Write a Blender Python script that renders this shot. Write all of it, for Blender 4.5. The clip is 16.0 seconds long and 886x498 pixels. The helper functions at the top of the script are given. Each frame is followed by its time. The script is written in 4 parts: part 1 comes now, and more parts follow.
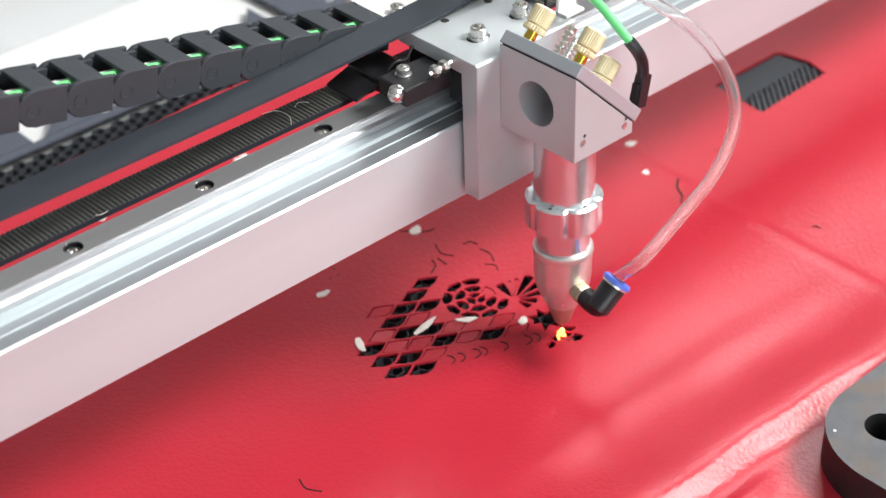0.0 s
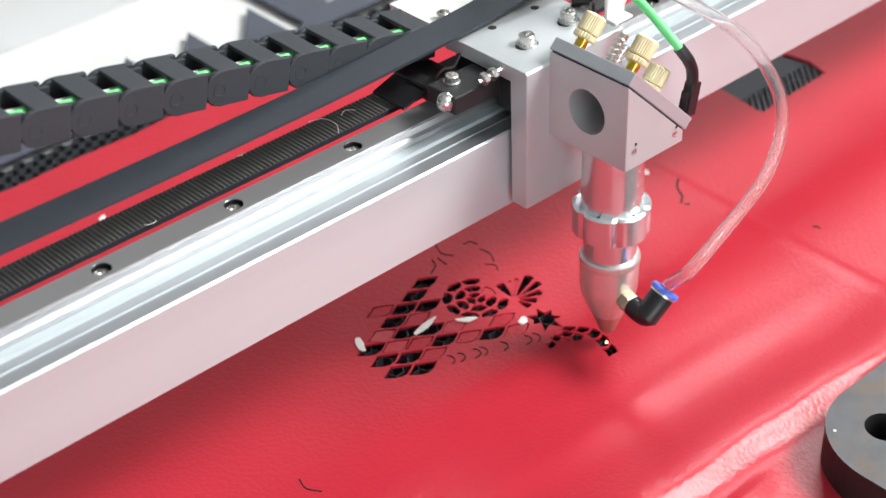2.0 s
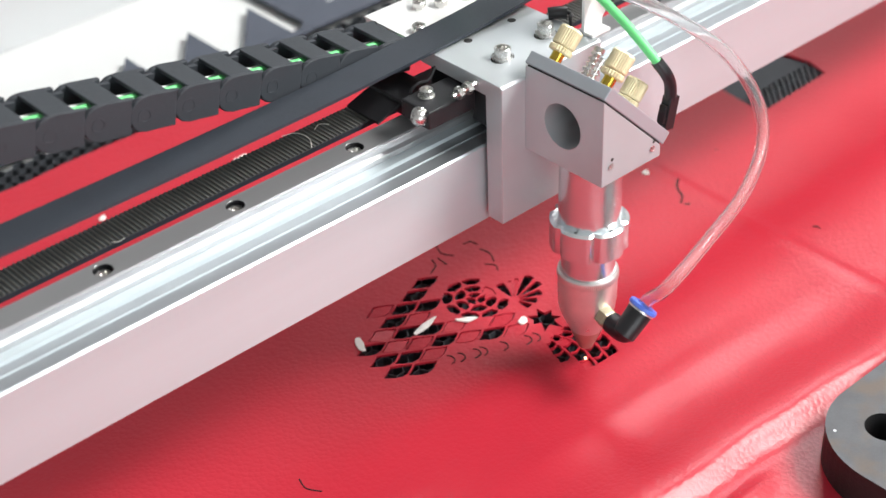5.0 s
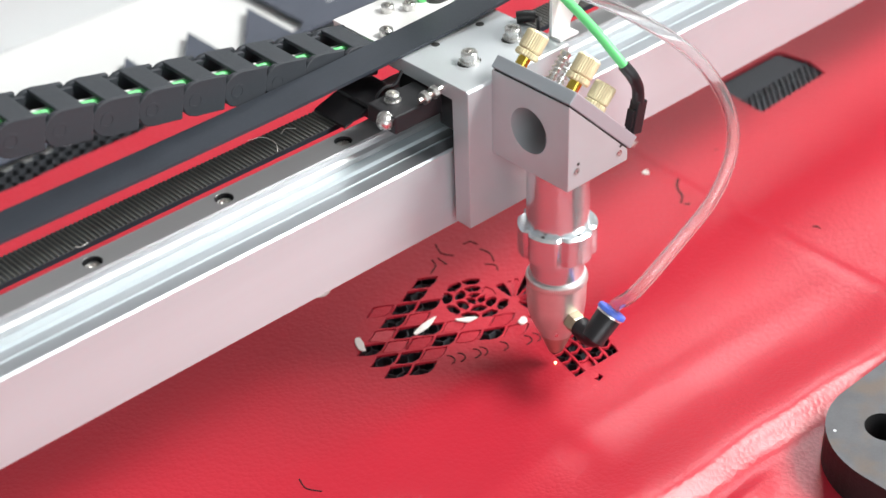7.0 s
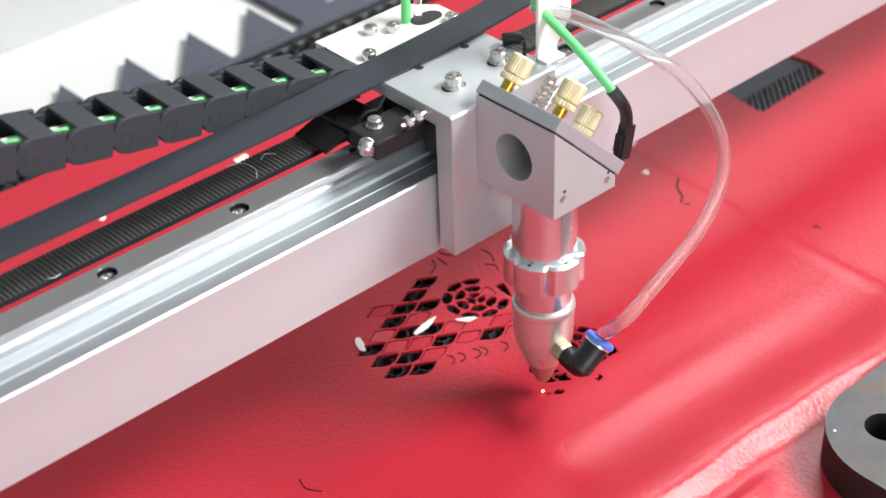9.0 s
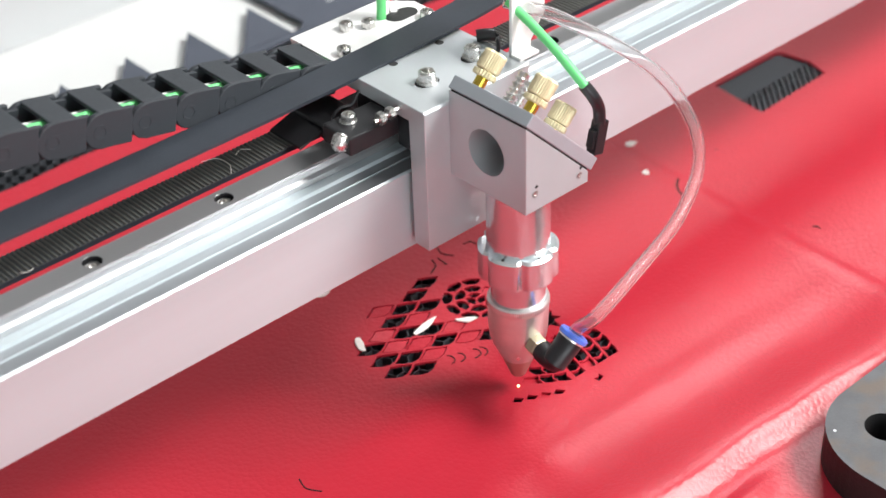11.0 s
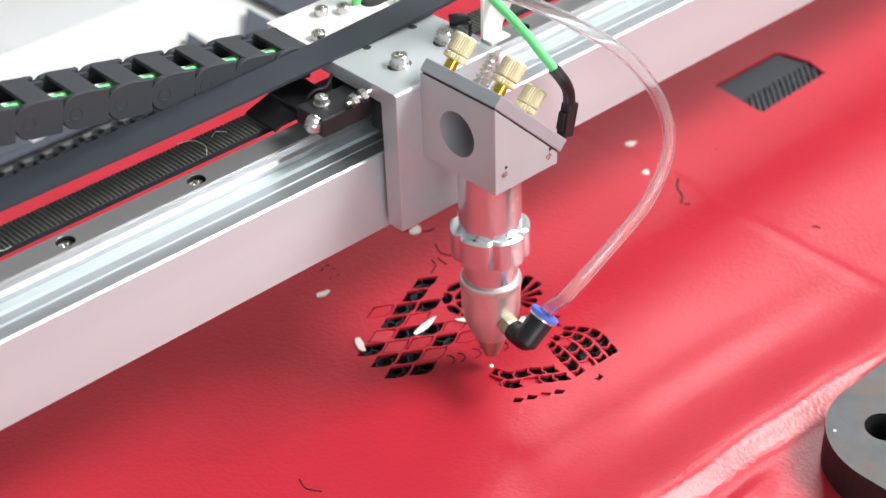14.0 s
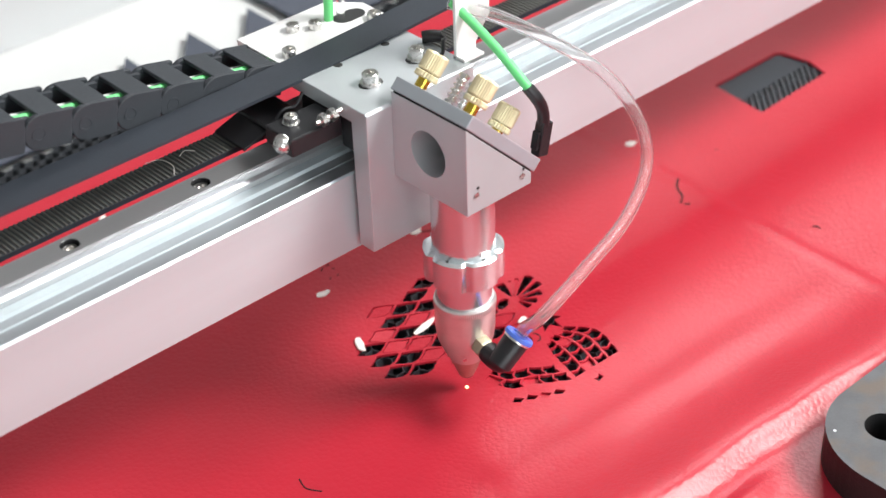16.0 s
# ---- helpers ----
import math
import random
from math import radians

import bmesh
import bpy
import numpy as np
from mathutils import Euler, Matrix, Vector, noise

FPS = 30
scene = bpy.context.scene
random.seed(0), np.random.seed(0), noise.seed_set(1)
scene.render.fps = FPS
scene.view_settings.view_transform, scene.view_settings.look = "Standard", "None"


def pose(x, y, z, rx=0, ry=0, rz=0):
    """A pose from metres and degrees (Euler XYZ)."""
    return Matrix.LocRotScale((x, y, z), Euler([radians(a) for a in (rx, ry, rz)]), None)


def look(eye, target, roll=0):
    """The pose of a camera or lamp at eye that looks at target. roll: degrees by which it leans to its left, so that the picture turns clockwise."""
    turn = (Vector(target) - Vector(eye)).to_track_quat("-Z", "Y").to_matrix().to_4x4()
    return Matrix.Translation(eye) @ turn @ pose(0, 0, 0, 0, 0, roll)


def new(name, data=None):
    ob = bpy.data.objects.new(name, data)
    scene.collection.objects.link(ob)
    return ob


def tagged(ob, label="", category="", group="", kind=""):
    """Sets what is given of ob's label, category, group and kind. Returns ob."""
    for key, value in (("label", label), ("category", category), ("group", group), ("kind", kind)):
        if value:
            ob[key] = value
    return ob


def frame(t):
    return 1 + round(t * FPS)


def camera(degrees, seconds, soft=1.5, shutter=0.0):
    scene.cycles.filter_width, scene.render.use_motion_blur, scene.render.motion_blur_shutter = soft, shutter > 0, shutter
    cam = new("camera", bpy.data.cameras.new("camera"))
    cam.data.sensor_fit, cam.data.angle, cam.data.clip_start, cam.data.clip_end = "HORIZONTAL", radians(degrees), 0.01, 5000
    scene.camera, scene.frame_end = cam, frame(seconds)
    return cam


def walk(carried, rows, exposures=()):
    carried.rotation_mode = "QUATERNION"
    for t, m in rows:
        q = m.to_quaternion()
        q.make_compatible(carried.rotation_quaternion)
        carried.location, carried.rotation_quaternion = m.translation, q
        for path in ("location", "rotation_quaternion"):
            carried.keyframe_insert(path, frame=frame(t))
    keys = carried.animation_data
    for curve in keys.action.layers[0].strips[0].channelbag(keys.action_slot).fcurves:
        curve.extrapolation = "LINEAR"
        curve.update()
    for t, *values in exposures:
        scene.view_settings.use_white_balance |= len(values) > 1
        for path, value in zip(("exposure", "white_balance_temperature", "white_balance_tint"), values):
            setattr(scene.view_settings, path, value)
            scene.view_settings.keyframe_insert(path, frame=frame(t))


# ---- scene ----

# Lengths below are millimetres unless noted; S turns them into metres. The origin lies on the leather under the nozzle, x runs along the gantry, y across it.
import mathutils
S = 0.001
cam = camera(29.71, 16.0, soft=1.5, shutter=0.0)
EYE = (-0.4210, -0.4035, 0.4763)
YAW, PITCH, ROLL = 48.576, -35.295, -1.886
AIM = tuple(e + c for e, c in zip(EYE, (math.cos(radians(YAW)) * math.cos(radians(PITCH)), math.sin(radians(YAW)) * math.cos(radians(PITCH)), math.sin(radians(PITCH)))))
STAND = look(EYE, AIM, ROLL)
cam.data.dof.use_dof, cam.data.dof.focus_distance, cam.data.dof.aperture_fstop = True, 0.69, 10.0
walk(cam, [(0.0, STAND), (16.0, STAND)], exposures=((0.0, 0.0), (16.0, 0.0)))

# how far the cutting head has gone along x and y, every tenth of a second in three runs
RUN_ONE = [(17.2, 12.9), (19.9, 10), (22.1, 15.2), (18.5, 15), (17.5, 10.4), (28.8, -2), (29.4, 4.3), (28.3, 9.1), (26.8, 4.1), (27.5, 0.6), (23.9, -10), (26.5, -6.6), (27.3, 0.8), (27, 1.1), (28.2, -2), (24, -10), (27.3, -7.4), (24.9, -10.5), (27.2, -13.7), (28.7, -9.8), (27, -6.1), (16.3, -11), (20.1, -13.8), (23.5, -11.8), (21, -5.8), (19, -8.3), (18.4, -1.4), (17.1, -1), (15.5, -6.6), (15.7, -9.5), (19.3, -3.5), (17.6, -0.6), (10.4, -6.1), (12.2, -3.4), (10.6, 0.9), (7.7, -1.4), (8.8, -8), (13.3, -14.8)]
RUN_TWO = [(7.4, -3.5), (0.9, -6.4), (-0.8, -12.7), (2.4, -12.2), (0.4, -6.9), (-1.9, -8.9), (-3.5, -20.1), (-5.8, -20.2), (-1.1, -14.9), (0, -15.9), (-2.9, -21.6), (-3.8, -17.3), (0, 0), (-4.9, -2.5), (-5, -6.7), (-4.6, -8.9), (-0.8, -3.9), (0.7, 0.8), (-13.2, -8.1), (-8.6, -10.1), (-7.5, -6), (-8.8, -3), (-13.4, -5.2), (-13.9, -8.3), (-9.3, -15.3), (-10, -12.9), (-13.7, -15.2), (-14.7, -15.4), (-17.6, -14.8), (-24, -12.7), (-18.4, -14), (-15, -11.4), (-18, -9.9), (-22.5, -10.8), (-15.2, -5.7)]
RUN_THREE = [(-23.7, 2.8), (-16.3, 8.7), (-18.9, 6.8), (-22.8, 3), (-20.5, 1.6), (-15.3, 3.4), (-15.7, 9.9), (-21.3, 7.6), (-18.1, 9.6), (-21, 11.6), (-22.3, 10.3), (-29.9, 4), (-27.7, 5), (-23, 10.1), (-24.8, 11), (-30.8, 10), (-29.4, 6.1), (-29.1, 15.4), (-31.1, 12.9), (-25.2, 12.3), (-25.7, 14.5), (-20.5, 13.7), (-16.2, 14.2), (-22.7, 14.2), (-17.4, 15.1), (-26.2, 16.7), (-23.8, 16.9), (-21.9, 18.4), (-27.2, 16.8), (-9.5, 20.7), (-11.4, 18.9), (-17.4, 19.5), (-19.9, 22.3), (-15.2, 25.4), (-11.5, 22.6), (-18, 23.7), (-32.8, 28.4), (-26.3, 31.6), (-24, 28.6), (-17.8, 27.2), (-20.5, 24.4), (-26, 24.6), (-30.8, 25.9), (-25.6, 23.4), (-25.5, 21.4), (-27.9, 19.8), (-25.7, 19.6), (-40, 15.4)]
STEPS = [(round(start + 0.1 * k, 1), x, y) for start, run in ((0.0, RUN_ONE), (5.8, RUN_TWO), (11.3, RUN_THREE)) for k, (x, y) in enumerate(run)]

# ---------------------------------------------------------------- light
world = bpy.data.worlds.new("world")
scene.world = world
world.use_nodes = True
sky = world.node_tree.nodes.new("ShaderNodeTexSky")
sky.sky_type, sky.sun_disc, sky.sun_elevation, sky.sun_rotation = "NISHITA", False, radians(40), radians(130)
world.node_tree.links.new(sky.outputs[0], world.node_tree.nodes["Background"].inputs[0])
world.node_tree.nodes["Background"].inputs[1].default_value = 0.1


def added_area_light(name, eye, target, wide, high, watts, colour):
    lamp = bpy.data.lights.new(name, "AREA")
    lamp.shape, lamp.size, lamp.size_y, lamp.energy, lamp.color = "RECTANGLE", wide, high, watts, colour
    ob = new(name, lamp)
    ob.matrix_world = look(eye, target)
    return ob


# key light from the side the shadows call for; its lamp is invented
ADDED_KEY = added_area_light("added_key_light", (1.08, -0.98, 1.70), (0, 0, 0.03), 1.0, 0.7, 86, (1.0, 0.985, 0.965))
# added overhead, no lamp known there: sheen for the fold and beam top
ADDED_SHEEN = added_area_light("added_sheen_light", (1.86, 0.92, 2.2), (0, 0, 0.0), 0.9, 0.5, 35, (0.96, 0.98, 1.0))

# fill light added from the south for the front faces; no such window is known
ADDED_FILL = added_area_light("added_area_light", (-1.2, -2.98, 0.75), (-0.1, 0.1, 0.05), 2.3, 1.4, 47, (0.95, 0.98, 1.0))

# ---------------------------------------------------------------- materials


def material(name, colour, rough=0.5, metal=0.0, vary=0.12, scale=60.0, bump=0.0, bump_scale=400.0, stretch=(1, 1, 1), coat=0.0, rough_vary=0.1, glow=0.0):
    """A surface with blotches at one scale and grain at another; scales are per metre."""
    m = bpy.data.materials.new(name)
    m.use_nodes = True
    nt = m.node_tree
    n, l = nt.nodes, nt.links
    b = n["Principled BSDF"]
    tc = n.new("ShaderNodeTexCoord")
    mp = n.new("ShaderNodeMapping")
    mp.inputs["Scale"].default_value = stretch
    l.new(tc.outputs["Object"], mp.inputs[0])
    big = n.new("ShaderNodeTexNoise")
    big.inputs["Scale"].default_value, big.inputs["Detail"].default_value = scale, 6
    l.new(mp.outputs[0], big.inputs["Vector"])
    fine = n.new("ShaderNodeTexNoise")
    fine.inputs["Scale"].default_value, fine.inputs["Detail"].default_value = bump_scale, 4
    l.new(mp.outputs[0], fine.inputs["Vector"])
    mix = n.new("ShaderNodeMix")
    mix.data_type = "RGBA"
    mix.inputs["A"].default_value = (*[c * (1 - vary) for c in colour], 1)
    mix.inputs["B"].default_value = (*[min(1, c * (1 + vary)) for c in colour], 1)
    l.new(big.outputs[0], mix.inputs["Factor"])
    l.new(mix.outputs["Result"], b.inputs["Base Color"])
    rr = n.new("ShaderNodeMapRange")
    rr.inputs["To Min"].default_value, rr.inputs["To Max"].default_value = max(0.02, rough - rough_vary), min(1, rough + rough_vary)
    l.new(fine.outputs[0], rr.inputs["Value"])
    l.new(rr.outputs[0], b.inputs["Roughness"])
    b.inputs["Metallic"].default_value = metal
    b.inputs["Coat Weight"].default_value = coat
    if bump:
        bp = n.new("ShaderNodeBump")
        bp.inputs["Strength"].default_value, bp.inputs["Distance"].default_value = bump, 0.0005
        l.new(fine.outputs[0], bp.inputs["Height"])
        l.new(bp.outputs[0], b.inputs["Normal"])
    if glow:
        b.inputs["Emission Color"].default_value = (*colour, 1)
        b.inputs["Emission Strength"].default_value = glow
    return m


def leather_material():
    m = bpy.data.materials.new("red_leather")
    m.use_nodes = True
    nt = m.node_tree
    n, l = nt.nodes, nt.links
    b = n["Principled BSDF"]
    tc = n.new("ShaderNodeTexCoord")
    warp = n.new("ShaderNodeTexNoise")
    warp.inputs["Scale"].default_value = 90
    l.new(tc.outputs["Object"], warp.inputs["Vector"])
    add = n.new("ShaderNodeMix")
    add.data_type, add.blend_type = "RGBA", "ADD"
    add.inputs["Factor"].default_value = 0.004
    l.new(tc.outputs["Object"], add.inputs["A"])
    l.new(warp.outputs["Color"], add.inputs["B"])
    def pebbles(scale, crease):
        v = n.new("ShaderNodeTexVoronoi")
        v.feature = "DISTANCE_TO_EDGE"
        v.inputs["Scale"].default_value = scale
        l.new(add.outputs["Result"], v.inputs["Vector"])
        r = n.new("ShaderNodeMapRange")
        r.interpolation_type = "SMOOTHSTEP"
        r.inputs["From Max"].default_value = crease
        l.new(v.outputs["Distance"], r.inputs["Value"])
        return r.outputs[0]
    domes = n.new("ShaderNodeTexVoronoi")
    domes.feature = "SMOOTH_F1"
    domes.inputs["Scale"].default_value, domes.inputs["Smoothness"].default_value = 430, 0.8
    l.new(add.outputs["Result"], domes.inputs["Vector"])
    flip = n.new("ShaderNodeMath")
    flip.operation = "MULTIPLY"
    flip.inputs[1].default_value = -1.3
    l.new(domes.outputs["Distance"], flip.inputs[0])
    total = n.new("ShaderNodeMath")
    total.operation = "MULTIPLY_ADD"
    total.inputs[1].default_value = 0.22
    l.new(pebbles(430, 0.2), total.inputs[0])
    l.new(flip.outputs[0], total.inputs[2])
    soft = n.new("ShaderNodeTexNoise")
    soft.inputs["Scale"].default_value, soft.inputs["Detail"].default_value = 130, 3
    l.new(tc.outputs["Object"], soft.inputs["Vector"])
    both = n.new("ShaderNodeMath")
    both.operation = "MULTIPLY_ADD"
    both.inputs[1].default_value = 0.45
    l.new(soft.outputs[0], both.inputs[0])
    l.new(total.outputs[0], both.inputs[2])
    bp = n.new("ShaderNodeBump")
    bp.inputs["Strength"].default_value, bp.inputs["Distance"].default_value = 0.56, 0.0002
    l.new(both.outputs[0], bp.inputs["Height"])
    l.new(bp.outputs[0], b.inputs["Normal"])
    blot = n.new("ShaderNodeTexNoise")
    blot.inputs["Scale"].default_value, blot.inputs["Detail"].default_value = 14, 5
    l.new(tc.outputs["Object"], blot.inputs["Vector"])
    ramp = n.new("ShaderNodeMix")
    ramp.data_type = "RGBA"
    ramp.inputs["A"].default_value = (0.41, 0.015, 0.031, 1)
    ramp.inputs["B"].default_value = (0.50, 0.023, 0.042, 1)
    l.new(blot.outputs[0], ramp.inputs["Factor"])
    l.new(ramp.outputs["Result"], b.inputs["Base Color"])
    rr = n.new("ShaderNodeMapRange")
    rr.inputs["To Min"].default_value, rr.inputs["To Max"].default_value = 0.31, 0.38
    l.new(blot.outputs[0], rr.inputs["Value"])
    l.new(rr.outputs[0], b.inputs["Roughness"])
    b.inputs["Specular IOR Level"].default_value = 0.42
    return m


def glass_material(name, colour, rough=0.05):
    m = bpy.data.materials.new(name)
    m.use_nodes = True
    b = m.node_tree.nodes["Principled BSDF"]
    b.inputs["Base Color"].default_value = (*colour, 1)
    b.inputs["Transmission Weight"].default_value = 0.95
    b.inputs["Roughness"].default_value = rough
    b.inputs["IOR"].default_value = 1.22
    return m


LEATHER = leather_material()
ALU = material("brushed_aluminium", (0.53, 0.60, 0.625), 0.36, 0.36, 0.12, 30, 0.10, 900, (0.03, 1, 1))
ALU_TOP = material("extruded_aluminium", (0.44, 0.47, 0.495), 0.34, 0.7, 0.06, 30, 0.02, 900, (0.03, 1, 1))
ALU_MATT = material("blasted_aluminium", (0.53, 0.565, 0.585), 0.42, 0.45, 0.05, 80, 0.08, 2500)
ALU_BRIGHT = material("turned_aluminium", (0.74, 0.785, 0.80), 0.24, 0.85, 0.04, 60, 0.0, 1500, (1, 1, 0.2), rough_vary=0.03)
NOZZLE = material("worn_nozzle_metal", (0.72, 0.695, 0.675), 0.33, 0.76, 0.15, 150, 0.08, 1200)
TIP = material("heat_stained_nozzle_tip", (0.55, 0.45, 0.38), 0.4, 0.9, 0.2, 200, 0.1, 1200)
RAIL = material("ground_steel_rail", (0.46, 0.47, 0.48), 0.38, 0.75, 0.12, 60, 0.05, 1200, (0.1, 1, 1))
STEEL = material("stainless_steel", (0.72, 0.71, 0.69), 0.28, 1.0, 0.08, 300, 0.05, 2000)
DARK_STEEL = material("black_steel_and_hole_shade", (0.016, 0.016, 0.018), 0.4, 0.15, 0.3, 200, 0.1, 1500)
BRASS = material("brass", (0.80, 0.71, 0.46), 0.5, 0.6, 0.1, 200, 0.05, 1500)
GOLD_BASE = material("polished_brass", (0.7, 0.5, 0.08), 0.22, 1.0, 0.1, 200)
PALE_BRASS = material("nickel_brass", (0.42, 0.38, 0.27), 0.42, 0.7, 0.1, 200)
COVER_GREY = material("grey_anodised", (0.46, 0.50, 0.54), 0.42, 0.5, 0.06, 100, 0.05, 2000)
BLACK = material("black_plastic", (0.01, 0.01, 0.012), 0.38, 0.0, 0.2, 200, 0.08, 1500)
# near-black that stands for the shade in holes and gaps
BLACK_SHADE = material("painted_shade", (0.02, 0.02, 0.02), 0.6)
CHAIN = material("grey_black_nylon", (0.030, 0.035, 0.042), 0.6, 0.0, 0.15, 120, 0.25, 2500)
BELT = material("belt_rubber", (0.024, 0.030, 0.040), 0.55, 0.0, 0.18, 60, 0.15, 1800)
BELT_TOOTH = material("toothed_belt_rubber", (0.12, 0.12, 0.108), 0.6, 0.0, 0.25, 90, 0.2, 1500)
WHITE_PAINT = material("white_powder_coat", (0.8, 0.8, 0.79), 0.45, 0.0, 0.03, 60, 0.1, 2500)
GREEN = material("green_cable_sheath", (0.16, 0.7, 0.24), 0.35, 0.0, 0.06, 60)
BLUE = material("blue_plastic", (0.09, 0.2, 0.78), 0.35, 0.0, 0.08, 120)
HOSE = glass_material("clear_hose", (0.98, 0.97, 0.97), 0.14)
COMB = material("black_honeycomb", (0.045, 0.05, 0.058), 0.6, 0.0, 0.3, 80, 0.1, 900)
TRAY = material("dark_tray", (0.012, 0.012, 0.013), 0.7)
BED = material("dark_blue_grey_plate", (0.065, 0.075, 0.10), 0.65, 0.0, 0.15, 40, 0.15, 500)
WHITE_BED = material("white_bed_plate", (0.64, 0.655, 0.65), 0.5, 0.0, 0.03, 20, 0.05, 600)
GREY_PANEL = material("pale_grey_panel", (0.55, 0.57, 0.58), 0.5, 0.0, 0.05, 10)
IRON = material("mill_scale_iron", (0.105, 0.107, 0.114), 0.55, 0.3, 0.35, 90, 0.35, 900)

# darker copy of the iron: the side's shade is put into the colour
SHADED_IRON = material("shaded_iron_edge", (0.02, 0.019, 0.02), 0.55, 0.2, 0.35, 120, 0.3, 900)


def rusted(m, rust):
    """Brown rust blooms and pale scratches over a base surface."""
    n, l = m.node_tree.nodes, m.node_tree.links
    b = n["Principled BSDF"]
    was = b.inputs["Base Color"].links[0].from_socket
    tc = n.new("ShaderNodeTexCoord")
    spots = n.new("ShaderNodeTexNoise")
    spots.inputs["Scale"].default_value, spots.inputs["Detail"].default_value = 55, 8
    l.new(tc.outputs["Object"], spots.inputs["Vector"])
    mask = n.new("ShaderNodeMapRange")
    mask.inputs["From Min"].default_value, mask.inputs["From Max"].default_value, mask.inputs["To Max"].default_value = 0.5, 0.68, 0.75
    l.new(spots.outputs[0], mask.inputs["Value"])
    mix = n.new("ShaderNodeMix")
    mix.data_type = "RGBA"
    mix.inputs["B"].default_value = (*rust, 1)
    l.new(was, mix.inputs["A"])
    l.new(mask.outputs[0], mix.inputs["Factor"])
    dots = n.new("ShaderNodeTexVoronoi")
    dots.inputs["Scale"].default_value = 110
    l.new(tc.outputs["Object"], dots.inputs["Vector"])
    chip = n.new("ShaderNodeMapRange")
    chip.inputs["From Min"].default_value, chip.inputs["From Max"].default_value = 0.1, 0.06
    l.new(dots.outputs["Distance"], chip.inputs["Value"])
    some = n.new("ShaderNodeMath")
    some.operation = "GREATER_THAN"
    some.inputs[1].default_value = 0.72
    l.new(dots.outputs["Color"], some.inputs[0])
    both = n.new("ShaderNodeMath")
    both.operation = "MULTIPLY"
    l.new(chip.outputs[0], both.inputs[0])
    l.new(some.outputs[0], both.inputs[1])
    mix2 = n.new("ShaderNodeMix")
    mix2.data_type = "RGBA"
    mix2.inputs["B"].default_value = (0.75, 0.76, 0.78, 1)
    l.new(mix.outputs["Result"], mix2.inputs["A"])
    l.new(both.outputs[0], mix2.inputs["Factor"])
    l.new(mix2.outputs["Result"], b.inputs["Base Color"])


rusted(IRON, (0.14, 0.105, 0.08))
SCRAP = material("pale_leather_back", (0.84, 0.81, 0.76), 0.85, 0.0, 0.12, 300, 0.4, 1500)
CHAR = material("charred_edge", (0.03, 0.008, 0.008), 0.8)
SPARK = material("glowing_ember", (1.0, 0.55, 0.3), 0.5, glow=5.0)
FLAME = material("small_flame", (1.0, 0.35, 0.08), 0.5, glow=4.0)
WALL = material("painted_wall", (0.6, 0.61, 0.61), 0.8, 0.0, 0.05, 3)
FLOOR = material("grey_concrete_floor", (0.3, 0.3, 0.29), 0.7, 0.0, 0.2, 3, 0.2, 60)

# ---------------------------------------------------------------- mesh tools


def put(bm, name, mat, parent=None, label="", smooth=False):
    bmesh.ops.recalc_face_normals(bm, faces=bm.faces)
    bm.transform(Matrix.Scale(S, 4))
    me = bpy.data.meshes.new(name)
    bm.to_mesh(me)
    bm.free()
    me.materials.append(mat)
    if smooth:
        me.shade_smooth()
        me.set_sharp_from_angle(angle=radians(40))
    ob = new(name, me)
    if parent:
        ob.parent = parent
    if label:
        ob["label"] = label
    return ob


def part(name, bm, mat, parent, label="", smooth=False):
    return put(bm, name, mat, parent, label, smooth)


def root(name, at=(0, 0, 0)):
    ob = new(name)
    ob.empty_display_size = 0.01
    ob.location = [c * S for c in at]
    return ob


def box(x0, x1, y0, y1, z0, z1, bevel=0.0, bm=None):
    bm = bm or bmesh.new()
    made = bmesh.ops.create_cube(bm, size=1.0, matrix=Matrix.Translation(((x0 + x1) / 2, (y0 + y1) / 2, (z0 + z1) / 2)) @ Matrix.Diagonal((x1 - x0, y1 - y0, z1 - z0, 1)))
    if bevel:
        edges = {e for v in made["verts"] for e in v.link_edges}
        bmesh.ops.bevel(bm, geom=list(edges), offset=bevel, segments=2, affect="EDGES", profile=0.5)
    return bm


def prism(outline, axis, a, b, bevel=0.0, bm=None):
    """A closed outline pushed from a to b along axis 0, 1 or 2; the outline's pairs are the other two axes in order."""
    bm = bm or bmesh.new()
    ends = []
    for d in (a, b):
        ring = []
        for p in outline:
            c = list(p)
            c.insert(axis, d)
            ring.append(bm.verts.new(c))
        ends.append(ring)
    n = len(outline)
    faces = [bm.faces.new(ends[0]), bm.faces.new(ends[1])]
    for i in range(n):
        faces.append(bm.faces.new((ends[0][i], ends[0][(i + 1) % n], ends[1][(i + 1) % n], ends[1][i])))
    if bevel:
        edges = {e for fc in faces for e in fc.edges}
        bmesh.ops.bevel(bm, geom=list(edges), offset=bevel, segments=2, affect="EDGES", profile=0.5)
    return bm


